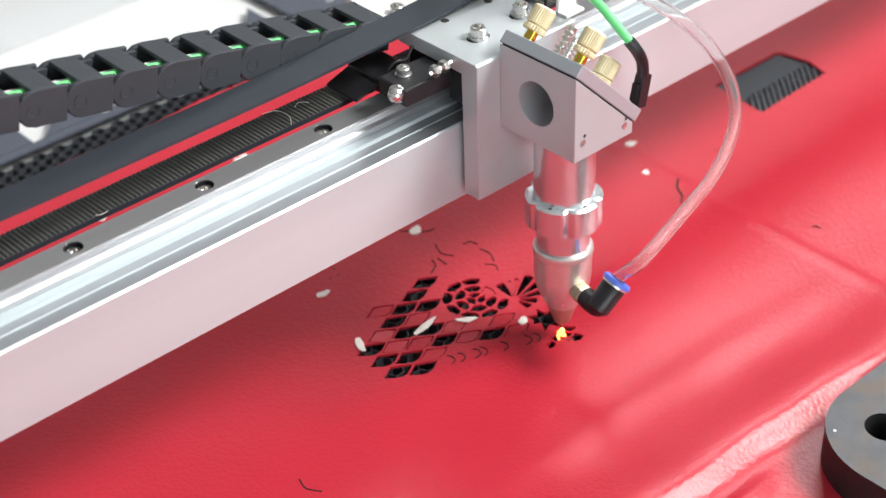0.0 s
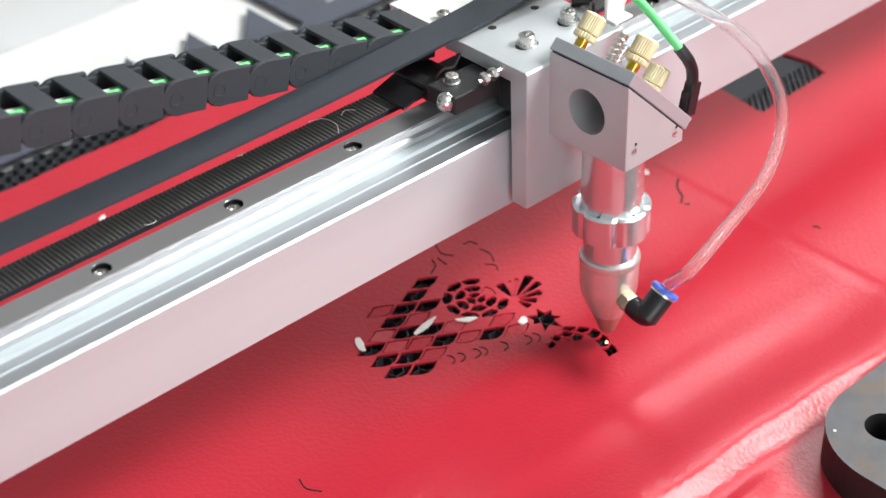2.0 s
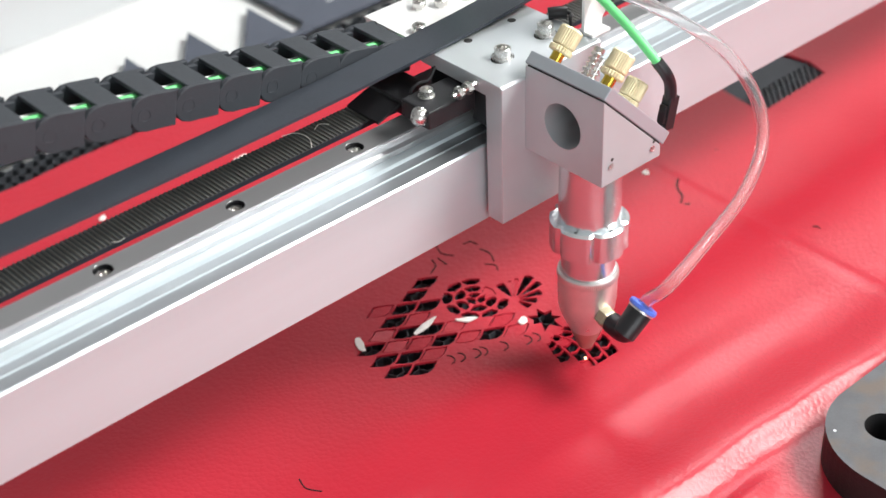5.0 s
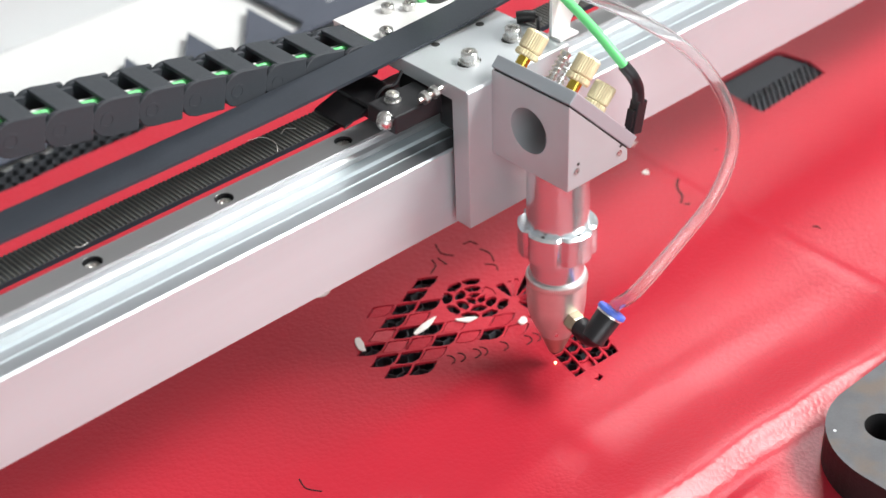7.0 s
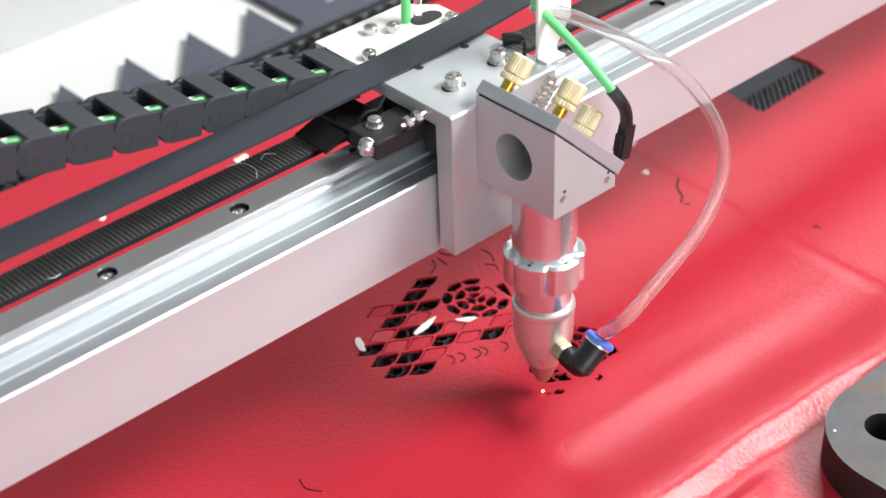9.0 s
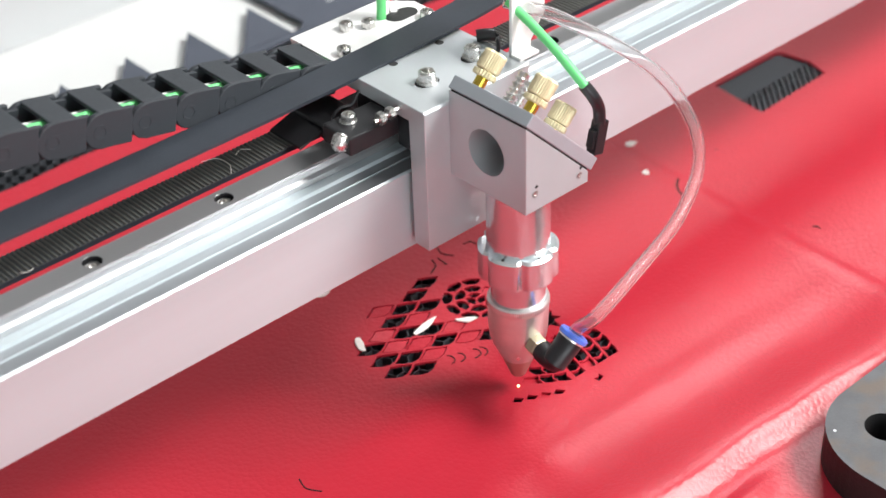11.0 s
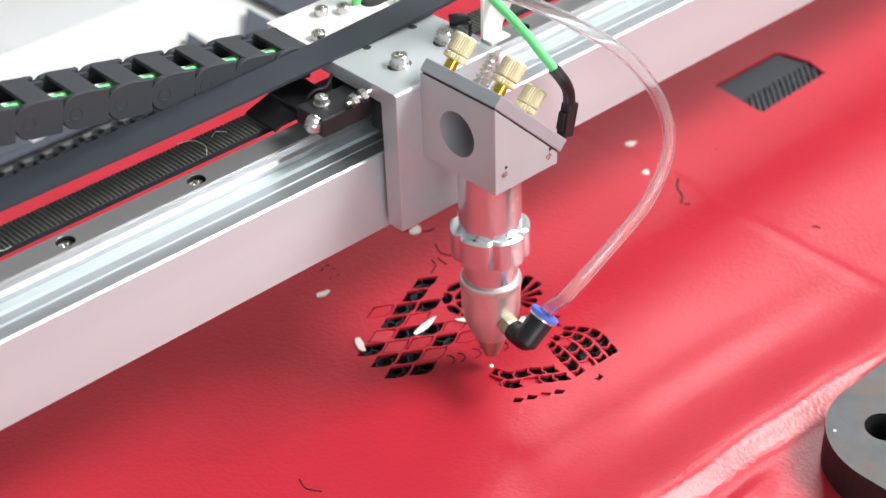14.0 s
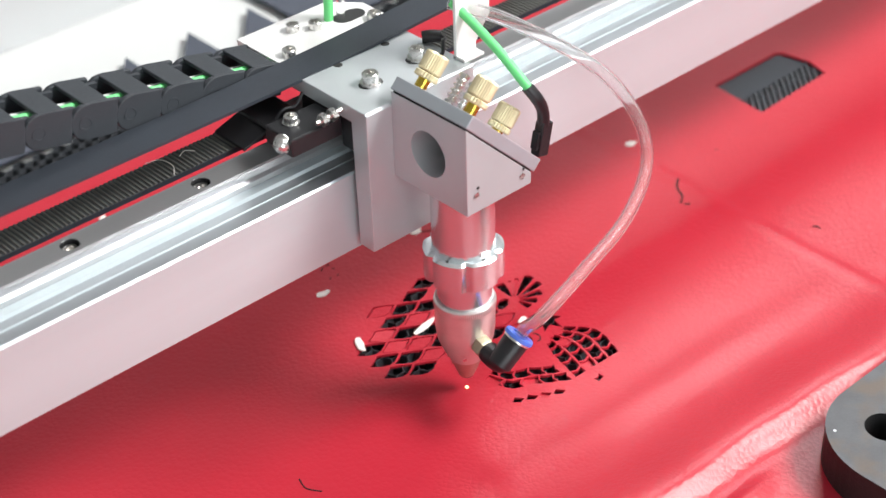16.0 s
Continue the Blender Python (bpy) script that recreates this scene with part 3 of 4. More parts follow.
def gantry():
    g = root("gantry_beam", (0, 0, 74))
    tagged(g, "bright extruded aluminium gantry beam with a guide rail", "gantry")

    def sub(name, bm, mat, label="", smooth=False):
        bm.transform(Matrix.Translation((0, 0, -74)))
        return part(name, bm, mat, g, label, smooth)
    # section: y, z
    sec = [(33, 74.4), (33, 110.6), (33.8, 111.3), (40.2, 111.3), (40.4, 111.0), (41.2, 111.0), (41.4, 111.3), (46.3, 111.3), (47.0, 112.6), (51.3, 112.6), (51.3, 111.0),
           (64, 111.0), (64, 75.2), (63.2, 74.4)]
    sub("beam", prism(sec, 0, -900, 900), ALU, "brushed aluminium box beam")
    top = [(33.9, 111.3), (40.1, 111.3), (40.1, 111.34), (33.9, 111.34)]
    sub("top_strip", prism(top, 0, -899, 899), ALU_TOP, "polished strip along the beam")
    sub("top_strip", prism([(41.5, 111.3), (46.2, 111.3), (46.2, 111.34), (41.5, 111.34)], 0, -899, 899), ALU_TOP, "polished strip along the beam")
    # guide rail with a waist and counterbored holes
    holes = [-126.2 + 60 * k for k in range(-9, 14)]
    rail = [(51.4, 112.6), (51.4, 115.0), (52.6, 116.4), (52.6, 118.2), (51.4, 119.3), (51.4, 120.5), (51.9, 121)]
    rail = rail + [(115.4 - y, z) for y, z in reversed(rail)]
    sub("guide_rail", prism(rail[:6] + [(53.4, 120.5), (53.4, 116.4), (62.0, 116.4), (62.0, 120.5)] + rail[-6:], 0, -880, 880), RAIL, "ground steel linear guide rail")
    # the rail's top, with its holes let in
    verts, faces = [], []
    for h in holes:
        faces.append(list(range(len(verts), len(verts) + 20)))
        verts.extend(Vector((h + 3.9 * math.cos(2 * math.pi * k / 20), 57.7 + 3.9 * math.sin(2 * math.pi * k / 20))) for k in range(20))
    k0 = len(verts)
    verts.extend(Vector(p) for p in ((-880, 51.9), (880, 51.9), (880, 63.5), (-880, 63.5)))
    faces.append([k0, k0 + 1, k0 + 2, k0 + 3])
    vo, _, fo, _, _, fid = mathutils.geometry.delaunay_2d_cdt(verts, [], faces, 1, 1e-4)
    bm = bmesh.new()
    vs = [bm.verts.new((v.x, v.y, 121)) for v in vo]
    for f, ids in zip(fo, fid):
        if not any(i < len(holes) for i in ids):
            bm.faces.new([vs[i] for i in f])
    bmesh.ops.delete(bm, geom=[v for v in bm.verts if not v.link_faces], context="VERTS")
    made = bmesh.ops.extrude_edge_only(bm, edges=[e for e in bm.edges if e.is_boundary])
    bmesh.ops.translate(bm, verts=[v for v in made["geom"] if isinstance(v, bmesh.types.BMVert)], vec=(0, 0, -0.5))
    sub("rail_top", bm, RAIL)
    for h in holes:
        # walls of the hole are near-black: its shade is put into the colour
        bm = lathe([(120.9, 3.9), (117.2, 3.9)], (h, 57.7, 0), (0, 0, 1), 20, closed=False)
        sub("counterbore", bm, DARK_STEEL, "countersunk bolt hole")
        bm = lathe([(117.4, 3.8), (119.2, 3.0), (119.3, 1.7), (118.0, 1.6)], (h, 57.7, 0), (0, 0, 1), 16)
        sub("rail_bolt", bm, STEEL, "sunken steel bolt", True)
    for x0, x1 in ((-930, -900), (900, 930)):
        sub("end_block", box(x0, x1, 25, 90, -1.6, 125, 2), ALU_MATT)
    return g


def belts():
    low = root("toothed_belt", (0, 79.2, 119))
    tagged(low, "dark grey toothed drive belt behind the rail", "belt")
    bm = box(-640, 640, -7.6, 7.6, -2.2, 0)
    part("band", bm, BELT, low)
    bm = bmesh.new()
    for i in range(-300, 301):
        x = i * 2.05
        if -48 < x < 26:
            continue
        prism([(x, 0), (x + 0.3, 0.6), (x + 1.0, 0.6), (x + 1.3, 0)], 1, -7.5, 7.5, 0, bm)
    teeth = part("teeth", bm, BELT_TOOTH, low, "row of rubber belt teeth")
    teeth["kind"] = "stuff"
    for pts in (((-93, 7.5), (-87, 5.2), (-86, -2), (-89.5, -8)), ((-80, 2), (-76, 4), (-73, 1)), ((-185, -7.5), (-183, -9), (-180, -8.5))):
        part("lint", pipe([(x, y, 0.95) for x, y in pts], 0.15, 6, steps=5), SCRAP, low, "pale thread of lint", True)
    high = root("return_belt", (0, 70, 0))
    tagged(high, "smooth black return run of the drive belt", "belt")
    # slack between its pulleys: it hangs lowest to the side of the carriage
    line = spline([(-600, 0, 151), (-400, 0, 148), (-220, 0, 144.2), (-90, 0, 143.6), (0, 0, 146.4), (45, 0, 149.6), (140, 0, 153), (600, 0, 160)], 40)
    bm = bmesh.new()
    ribs = bmesh.new()
    rows_ = []
    for p in line:
        rows_.append([bm.verts.new((p.x, y, p.z + z)) for y, z in ((-9, 0), (-9, -1.4), (8, -1.4), (8, 0))])
    for r0, r1 in zip(rows_, rows_[1:]):
        for k in range(4):
            bm.faces.new((r0[k], r0[(k + 1) % 4], r1[(k + 1) % 4], r1[k]))
    bm.faces.new(rows_[0])
    bm.faces.new(rows_[-1])
    for p in line[::1]:
        prism([(p.x, p.z - 1.4), (p.x + 0.3, p.z - 2.0), (p.x + 1.0, p.z - 2.0), (p.x + 1.3, p.z - 1.4)], 1, -7.5, 7.0, 0, ribs)
    part("band", bm, BELT, high, "", True)
    under = part("teeth", ribs, BELT_TOOTH, high, "row of rubber belt teeth")
    under["kind"] = "stuff"
    return low, high


def chain_pose(k):
    """The pose of link k in the chain's space: the run climbs steadily away from the carriage."""
    return pose((-27.7 - 19.6 * k) * S, 0, (6.3 + 3.88 * k) * S, 0, 11.2, 0)


def drag_chain():
    c = root("drag_chain", (0, 0, 130))
    tagged(c, "black nylon drag chain carrying green cables", "drag chain")
    y0, y1 = 79, 103
    # side plates: rounded towards the next link
    side = [(0.6, -8.2), (-13, -8.2)] + [(-13.5 - 6.6 * math.sin(t), -0.9 - 7.3 * math.cos(t)) for t in [math.pi * k / 8 for k in range(9)]] + [(-11, 6.4), (0.6, 6.4)]
    tongue = [(3.5, -4.8), (3.5, 4.8), (-2, 4.8), (-2, -4.8)]
    bm = bmesh.new()
    prism(side, 1, y0, y0 + 2.4, 0.5, bm)
    prism(side, 1, y1 - 2.4, y1, 0.5, bm)
    box(-14.2, -3.0, y0 + 1, y1 - 1, 4.9, 6.6, 0.4, bm)
    box(-16, 0, y0 + 1, y1 - 1, -8.0, -6.6, 0.4, bm)
    # the narrower tongue that reaches into the next link
    prism(tongue, 1, y0 + 2.6, y0 + 4.6, 0, bm)
    prism(tongue, 1, y1 - 4.6, y1 - 2.6, 0, bm)
    lathe([(0, 3.2), (0.5, 3.2), (0.5, 2.2), (0.1, 2.0)], (-13.5, y0 + 0.35, -1.5), (0, -1, 0), 20, None, bm)
    for k in range(21):
        if k == 0:
            link = part("chain_link", bm, CHAIN, c)
            green = part("cable", pipe([(4, 86, 1.8), (-8, 86.4, 2.3), (-21, 86, 1.8)], 2.6, 10, steps=4), GREEN, link, "green cable inside the chain", True)
            white = part("cable", pipe([(4, 92, 1.2), (-8, 91.6, 1.6), (-21, 92, 1.2)], 1.2, 10, steps=4), WHITE_PAINT, link, "white cable inside the chain", True)
            first = (link, green, white)
        else:
            link = new("chain_link", first[0].data)
            link.parent = c
            for o in first[1:]:
                twin = new("cable", o.data)
                twin.parent = link
                twin["label"] = o["label"]
        link.matrix_basis = chain_pose(k)
    return c


# ---------------------------------------------------------------- the cutting head


def laser_head():
    h = root("laser_cutter", (0, 0, 0))
    tagged(h, "aluminium laser cutting head hanging from a gantry carriage", "laser cutter")
    # carriage bracket: top plate and front plate
    prof = [(21, 78), (21, 142.6), (21.9, 143.5), (70, 143.5), (70, 137), (30, 137), (30, 78)]
    part("bracket", prism(prof, 0, -30.6, 27.2, 0.35), ALU_MATT, h, "thick aluminium angle bracket")
    # slots under the bolts: flat black shapes, their shade put into the colour
    for x, y in ((-12.8, 39), (14.2, 41)):
        s = [(x + 6 * math.cos(t) * 0.62 + (1.8 if math.cos(t) > 0 else -1.8), y + 3.6 * math.sin(t)) for t in [2 * math.pi * k / 20 for k in range(20)]]
        part("slot", prism(s, 2, 143.4, 143.55), BLACK_SHADE, h, "flat black shape for the shade of an adjustment slot")
        socket_bolt(h, (x, y, 144.6), r=3.5, h=4.0, washer=4.4)
    # screw holes are flat black discs with painted shade
    for x, y in ((-12.5, 60.0), (13.0, 60.0)):
        part("screw_hole", lathe([(143.3, 1.9), (143.56, 1.9)], (x, y, 0), (0, 0, 1), 16), BLACK_SHADE, h, "flat black disc for the shade of a threaded hole")
    part("carriage_block", box(-26, 24, 46, 69, 122.5, 136.9, 1), DARK_STEEL, h, "black linear bearing carriage")
    part("carriage_cheek", box(-24, 22, 31, 46, 116, 136.9, 1), DARK_STEEL, h, "black spacer behind the bracket")
    # white plate over the chain
    outline = [(-27.8, 75.5), (32, 75.5), (32, 97), (21, 109), (-27.8, 109)]
    part("cover_plate", prism(outline, 2, 141.6, 142.8, 0.25), WHITE_PAINT, h, "white cover plate over the chain end")
    part("cover_lip", box(-27.7, -26.7, 84, 108.5, 139.6, 141.6, 0.2), WHITE_PAINT, h)
    part("plate_arm", box(-10, 10, 70, 80, 137.4, 141.6, 0.3), ALU_MATT, h, "aluminium arm under the cover plate")
    # the cable opening is a flat black shape, its depth painted
    hole = [(19.7 + 5.5 * math.cos(t) + (2.5 if math.cos(t) > 0 else -2.5), 91.5 + 4.6 * math.sin(t)) for t in [2 * math.pi * k / 24 for k in range(24)]]
    part("cable_hole", prism(hole, 2, 142.7, 142.86), BLACK_SHADE, h, "flat black shape for the shade of the cable opening")
    for x, y in ((-6, 98), (2.2, 93), (-20.8, 81.6), (25.5, 81.6)):
        socket_bolt(h, (x, y, 142.8), r=3.0, h=3.4)
    part("cable", pipe([(11, 95, 141), (11.5, 95, 148), (13, 96, 160), (18, 94, 178), (24, 78, 205), (27, 55, 205), (27, 38, 180), (28, 32, 168)], 2.1, 12), GREEN, h, "bright green cable", True)
    part("cable", pipe([(16, 93, 141), (16.5, 93, 148), (18, 94, 160), (22, 92, 178), (30, 78, 202), (36, 55, 204), (39, 40, 182), (39, 33, 168)], 1.9, 12), HOSE, h, "clear hose", True)
    # belt clamp at the side of the bracket
    part("clamp_block", box(-56.5, -31, 36, 53, 128.5, 136.6, 0.7), DARK_STEEL, h, "black steel belt clamp")
    part("clamp_base", box(-48, -30, 50, 84, 121.0, 127.6, 0.6), DARK_STEEL, h, "black clamp base over the belt")
    part("clamp_lip", prism([(-60, 121.0), (-48, 124.6), (-48, 126.0), (-60, 122.2)], 1, 64, 84), DARK_STEEL, h, "bent steel lip on the belt")
    socket_bolt(h, (-47.5, 47.5, 136.8), r=2.9, h=3.0, washer=3.6)
    part("cap_nut", lathe([(0, 4.1), (0.8, 4.1), (0.8, 3.5), (2.4, 3.4), (4.0, 2.6), (4.8, 1.0), (4.8, 0.1)], (-56.4, 41, 133.6), (-1, -0.3, 0), 20), STEEL, h, "rounded steel screw head", True)
    part("threaded_rod", pipe([(-44, 35.5, 139.4), (-30.4, 35.5, 140.6)], 1.15, 10), STEEL, h, "thin threaded rod")
    for x in (-41.8, -37.0):
        part("hex_nut", lathe([(0, 2.8), (2.5, 2.8)], (x, 35.5, 139.6 + 0.08 * (x + 42)), (1, 0, 0.09), 6), STEEL, h, "small hexagon nut")
    part("wire_loop", pipe([(-44, 56, 128), (-47, 58, 133), (-43, 58, 136), (-38, 57, 136), (-33, 58, 140)], 0.7, 8), BLACK, h, "thin black wire", True)
    # white stand for the hoses
    stand = [(25, 143.5), (25, 200), (27, 204), (42, 204), (44, 200), (44, 158), (36, 148), (36, 143.5)]
    part("hose_stand", prism([(x, z) for x, z in stand], 1, 29, 30.6, 0.25), WHITE_PAINT, h, "white sheet-metal hose stand")
    part("stand_foot", box(25, 36, 24, 30.6, 143.5, 144.9, 0.3), WHITE_PAINT, h)
    part("grommet", pipe([(24.5, 49.5, 146.2), (27.5, 47, 146.6), (30.5, 44.5, 146.2)], 2.7, 14), BLACK, h, "black cable boot", True)
    part("black_wire", pipe([(30, 45, 147), (29, 40, 147.5), (25, 37, 149), (22, 34, 146), (18, 33, 145)], 0.8, 8), BLACK, h, "thin black wire", True)
    # mirror block with a slanted back, bored through
    out = [(-17.5, 110), (17.5, 110), (17.5, 115), (-17.5, 149.3)]
    bm = prism(out, 1, -22, 21, 0.35)
    block = part("mirror_block", bm, ALU_MATT, h, "satin aluminium mirror block with a round bore")
    cut = bpy.data.meshes.new("bore")
    cb = lathe([(-30, 10), (4, 10), (4.1, 9.7)], (0, 0, 129.3), (1, 0, 0), 48)
    cb.transform(Matrix.Scale(S, 4))
    cb.to_mesh(cut)
    cb.free()
    return h, block, cut


def bored(block, cut):
    """Cut the bore out of the block."""
    tool = bpy.data.objects.new("tool", cut)
    scene.collection.objects.link(tool)
    bpy.context.view_layer.update()
    tool.matrix_world = block.matrix_world
    md = block.modifiers.new("bore", "BOOLEAN")
    md.object, md.operation, md.solver = tool, "DIFFERENCE", "EXACT"
    bpy.context.view_layer.update()
    me = bpy.data.meshes.new_from_object(block.evaluated_get(bpy.context.evaluated_depsgraph_get()))
    block.modifiers.clear()
    block.data = me
    bpy.data.objects.remove(tool)


def head_details(h):
    # the dark depth of the bore is painted: a black disc closes it
    part("bore_back", lathe([(3.6, 10.2), (3.9, 10.2)], (0, 0, 129.3), (1, 0, 0), 32), BLACK_SHADE, h, "black disc for the shade deep in the bore")
    # slanted mirror cover; the shade of the gap beneath is a black slab
    m = Matrix.Translation((-17.5, 0, 149.3)) @ Matrix.Rotation(radians(44.4), 4, "Y")

    def slant(bm):
        bm.transform(m)
        return bm
    part("mirror_gap_shade", slant(box(1, 48.5, -21.4, 20.4, 0.02, 0.75)), BLACK_SHADE, h, "black slab for the shade in the gap under the mirror plate")
    part("mirror_plate", slant(box(-0.5, 50.5, -22, 21.5, 0.75, 6.4, 0.4)), COVER_GREY, h, "grey anodised tilting mirror plate")
    for u, v, low in ((4.5, 12.5, 1.4), (4.5, -15.5, 1.4), (45, 0.5, 3.4)):
        bm = lathe([(6.4, 2.6), (14.6 - low, 2.6)], (u, v, 0), (0, 0, 1), 20)
        part("adjuster_thread", slant(bm), GOLD_BASE, h, "polished brass thread", True)
        bm = lathe([(12.0 - low, 4.5), (12.5 - low, 4.9), (14.1 - low, 4.9), (14.5 - low, 4.4)], (u, v, 0), (0, 0, 1), 48, lambda i, a, r: r + 0.18 * math.cos(24 * a))
        part("lock_ring", slant(bm), BRASS, h, "knurled brass lock ring")
        bm = lathe([(14.8 - low, 4.4), (15.4 - low, 4.8), (22.2 - low, 4.8), (23.0 - low, 4.2), (23.0 - low, 1.7), (22.0 - low, 1.5)], (u, v, 0), (0, 0, 1), 60, lambda i, a, r: r + (0.13 * math.cos(30 * a) if 0 < i < 4 else 0))
        part("adjuster_knob", slant(bm), BRASS, h, "knurled brass adjuster knob")
    for u, v in ((8, -1.5), (34, 14)):
        coil = [(u + 2.1 * math.cos(a), v + 2.1 * math.sin(a), 6.6 + 1.15 * a / math.pi) for a in [k * math.pi / 4 for k in range(0, 42)]]
        part("spring", slant(pipe(coil, 0.42, 6, steps=2)), STEEL, h, "steel coil spring", True)
        part("spring_screw", slant(lathe([(6.4, 1.4), (18.0, 1.4), (18.0, 2.2), (19.6, 2.2), (19.9, 1.8)], (u, v, 0), (0, 0, 1), 16)), STEEL, h, "steel screw through the spring", True)
    for x, z in ((-12.5, 118.0), (12.3, 115.6)):
        part("set_screw", lathe([(0, 0.1), (0.25, 1.5), (0.25, 0.8), (-0.6, 0.8)], (x, -22.0, z), (0, -1, 0), 14, closed=False), STEEL, h, "tiny set screw")
        # pin hole: a black disc painted for the shade inside
        part("pin_hole", lathe([(-0.1, 0.75), (0.12, 0.75)], (x + 0.8, -22.0, z + 3.0), (0, -1, 0), 12), BLACK_SHADE, h)
    # lens tube, ring nut and nozzle
    part("lens_tube", lathe([(62, 13.3), (110, 13.3)], seg=56), ALU_BRIGHT, h, "turned aluminium lens tube", True)

    def lobes(i, a, r):
        return r - (1.7 * max(0.0, math.cos(6 * a + 0.9)) ** 6 if r > 14.5 else 0)
    part("ring_nut", lathe([(78.0, 13.35), (78.2, 15.6), (77.2, 17.0), (64.6, 17.0), (63.8, 16.2), (63.8, 12)], seg=120, radius=lobes), ALU_BRIGHT, h, "scalloped aluminium ring nut", True)
    # black discs give the pin holes their shade by colour
    for a in (200, 262):
        part("pin_hole", lathe([(77.9, 0.7), (78.35, 0.7)], (14.6 * math.cos(radians(a)), 14.6 * math.sin(radians(a)), 0), (0, 0, 1), 12), BLACK_SHADE, h)
    part("neck", lathe([(44, 11.7), (64, 11.7)], seg=56), ALU_BRIGHT, h, "narrow polished neck", True)

    def knurl(i, a, r):
        return r + (0.16 * math.cos(96 * a) if i in (3, 4) else 0)
    part("nozzle_sleeve", lathe([(51.0, 11.8), (51.4, 12.6), (50.6, 13.3), (49.4, 13.4), (48.2, 13.4), (47.6, 13.1), (46.9, 13.1), (36.0, 12.9), (31.0, 12.3), (27.5, 11.2)], seg=288, radius=knurl), NOZZLE, h, "round nozzle sleeve with a knurled rim", True)
    part("nozzle_cone", lathe([(27.5, 11.2), (25.0, 10.2), (19.0, 7.4)], seg=56), NOZZLE, h, "tapered nozzle", True)
    part("nozzle_tip", lathe([(19.0, 7.4), (10.0, 3.9), (8.4, 3.3), (8.0, 2.7), (8.0, 1.2), (11, 1.0)], seg=40), TIP, h, "heat-stained nozzle tip", True)
    part("set_screw", lathe([(0, 0.9), (0.3, 0.9), (0.35, 0.1)], (-9.2, -9.3, 26.5), (-0.7, -0.7, 0.0), 10), STEEL, h)
    # push-in elbow for the air hose
    n = Vector((-0.2, -0.98, 0)).normalized()
    s = Vector((0.98, -0.2, 0)).normalized()
    p0 = Vector((-2.6, -12.4, 33))
    part("hex_fitting", lathe([(0, 4.9), (4.4, 4.9), (5.0, 4.4), (7.0, 4.0)], p0, n, 6), PALE_BRASS, h, "pale brass hexagon fitting")
    corner = p0 + n * 15.0
    up = (0.683 * s + 0.73 * Vector((0, 0, 1))).normalized()
    elbow = part("elbow", pipe([p0 + n * 6.0, p0 + n * 11, corner + 1.0 * up, corner + 5 * up], 4.8, 20), BLACK, h, "black plastic elbow", True)
    part("elbow_body", lathe([(-1.5, 4.2), (-0.5, 5.3), (11.5, 5.8), (12.2, 5.4)], corner, up, 36), BLACK, elbow, "", True)
    part("steel_collar", lathe([(11.9, 6.1), (12.7, 6.1)], corner, up, 36), STEEL, elbow)
    part("release_ring", lathe([(12.6, 5.6), (13.0, 6.7), (14.6, 6.7), (15.2, 6.1), (15.3, 3.4), (13.5, 3.3)], corner, up, 40), BLUE, elbow, "blue push-in release ring", True)
    tip = corner + 12.0 * up
    part("air_hose", pipe([tip, tip + 6 * up, (7.0, -39, 57.5), (37.6, -35, 65.1), (68.4, -28, 70.5), (92.3, -18, 81.7), (98.3, -8, 98.2), (89.3, 4, 119.8), (69.7, 14, 138.7), (48, 24, 155.1), (36, 29, 162), (28, 36, 166)], 3.0, 18, None, 2.0), HOSE, h, "clear flexible air hose", True)
    part("sensor_cable", pipe([(27.5, 34, 167), (29, 28, 163), (30, 10, 153.5), (30.8, -8, 141.5)], 2.0, 14), GREEN, h, "bright green sensor cable", True)
    part("cable_sleeve", pipe([(30.6, -6.5, 142.6), (33.0, -9.5, 137.5), (35.8, -10, 131.5), (36.6, -10, 124)], 2.6, 14), BLACK, h, "black heat-shrink sleeve", True)
    bm = box(-2.9, 2.9, -2.4, 2.4, -14, 1, 0.5)
    box(-4.2, -2.7, -1.6, 2.0, -11, -3, 0.3, bm)
    bm.transform(Matrix.Translation((37, -10, 124.5)) @ Matrix.Rotation(radians(12), 4, "Y"))
    part("plug", bm, BLACK, h, "black plastic plug")


def spark():
    s = root("laser_spark", (0, 0, 0))
    tagged(s, "small glowing spark where the beam burns the leather", "spark")
    part("ember", lathe([(0, 0.1), (0.2, 0.6), (0.6, 0.7), (1.0, 0.4), (1.2, 0.05)], seg=12), SPARK, s, "white-hot burning spot", True)
    return s


def flame():
    """A short tongue of flame that licks up from the cut now and then."""
    f = root("flame", (0, 0, 0))
    tagged(f, "short orange flame licking up from the cut", "flame")
    part("outer_tongue", lathe([(-3, 1.6), (0, 2.0), (1.2, 1.7), (2.6, 0.8), (3.6, 0.05)], seg=14, radius=lambda i, a, r: r * (1 + 0.25 * math.cos(3 * a + i))), FLAME, f, "orange flame", True)
    part("inner_tongue", lathe([(-2, 0.8), (0.4, 1.2), (1.6, 0.9), (2.6, 0.05)], (1.4, 1.0, 0), seg=12), SPARK, f, "white-hot core", True)
    return f


# ---------------------------------------------------------------- loose things


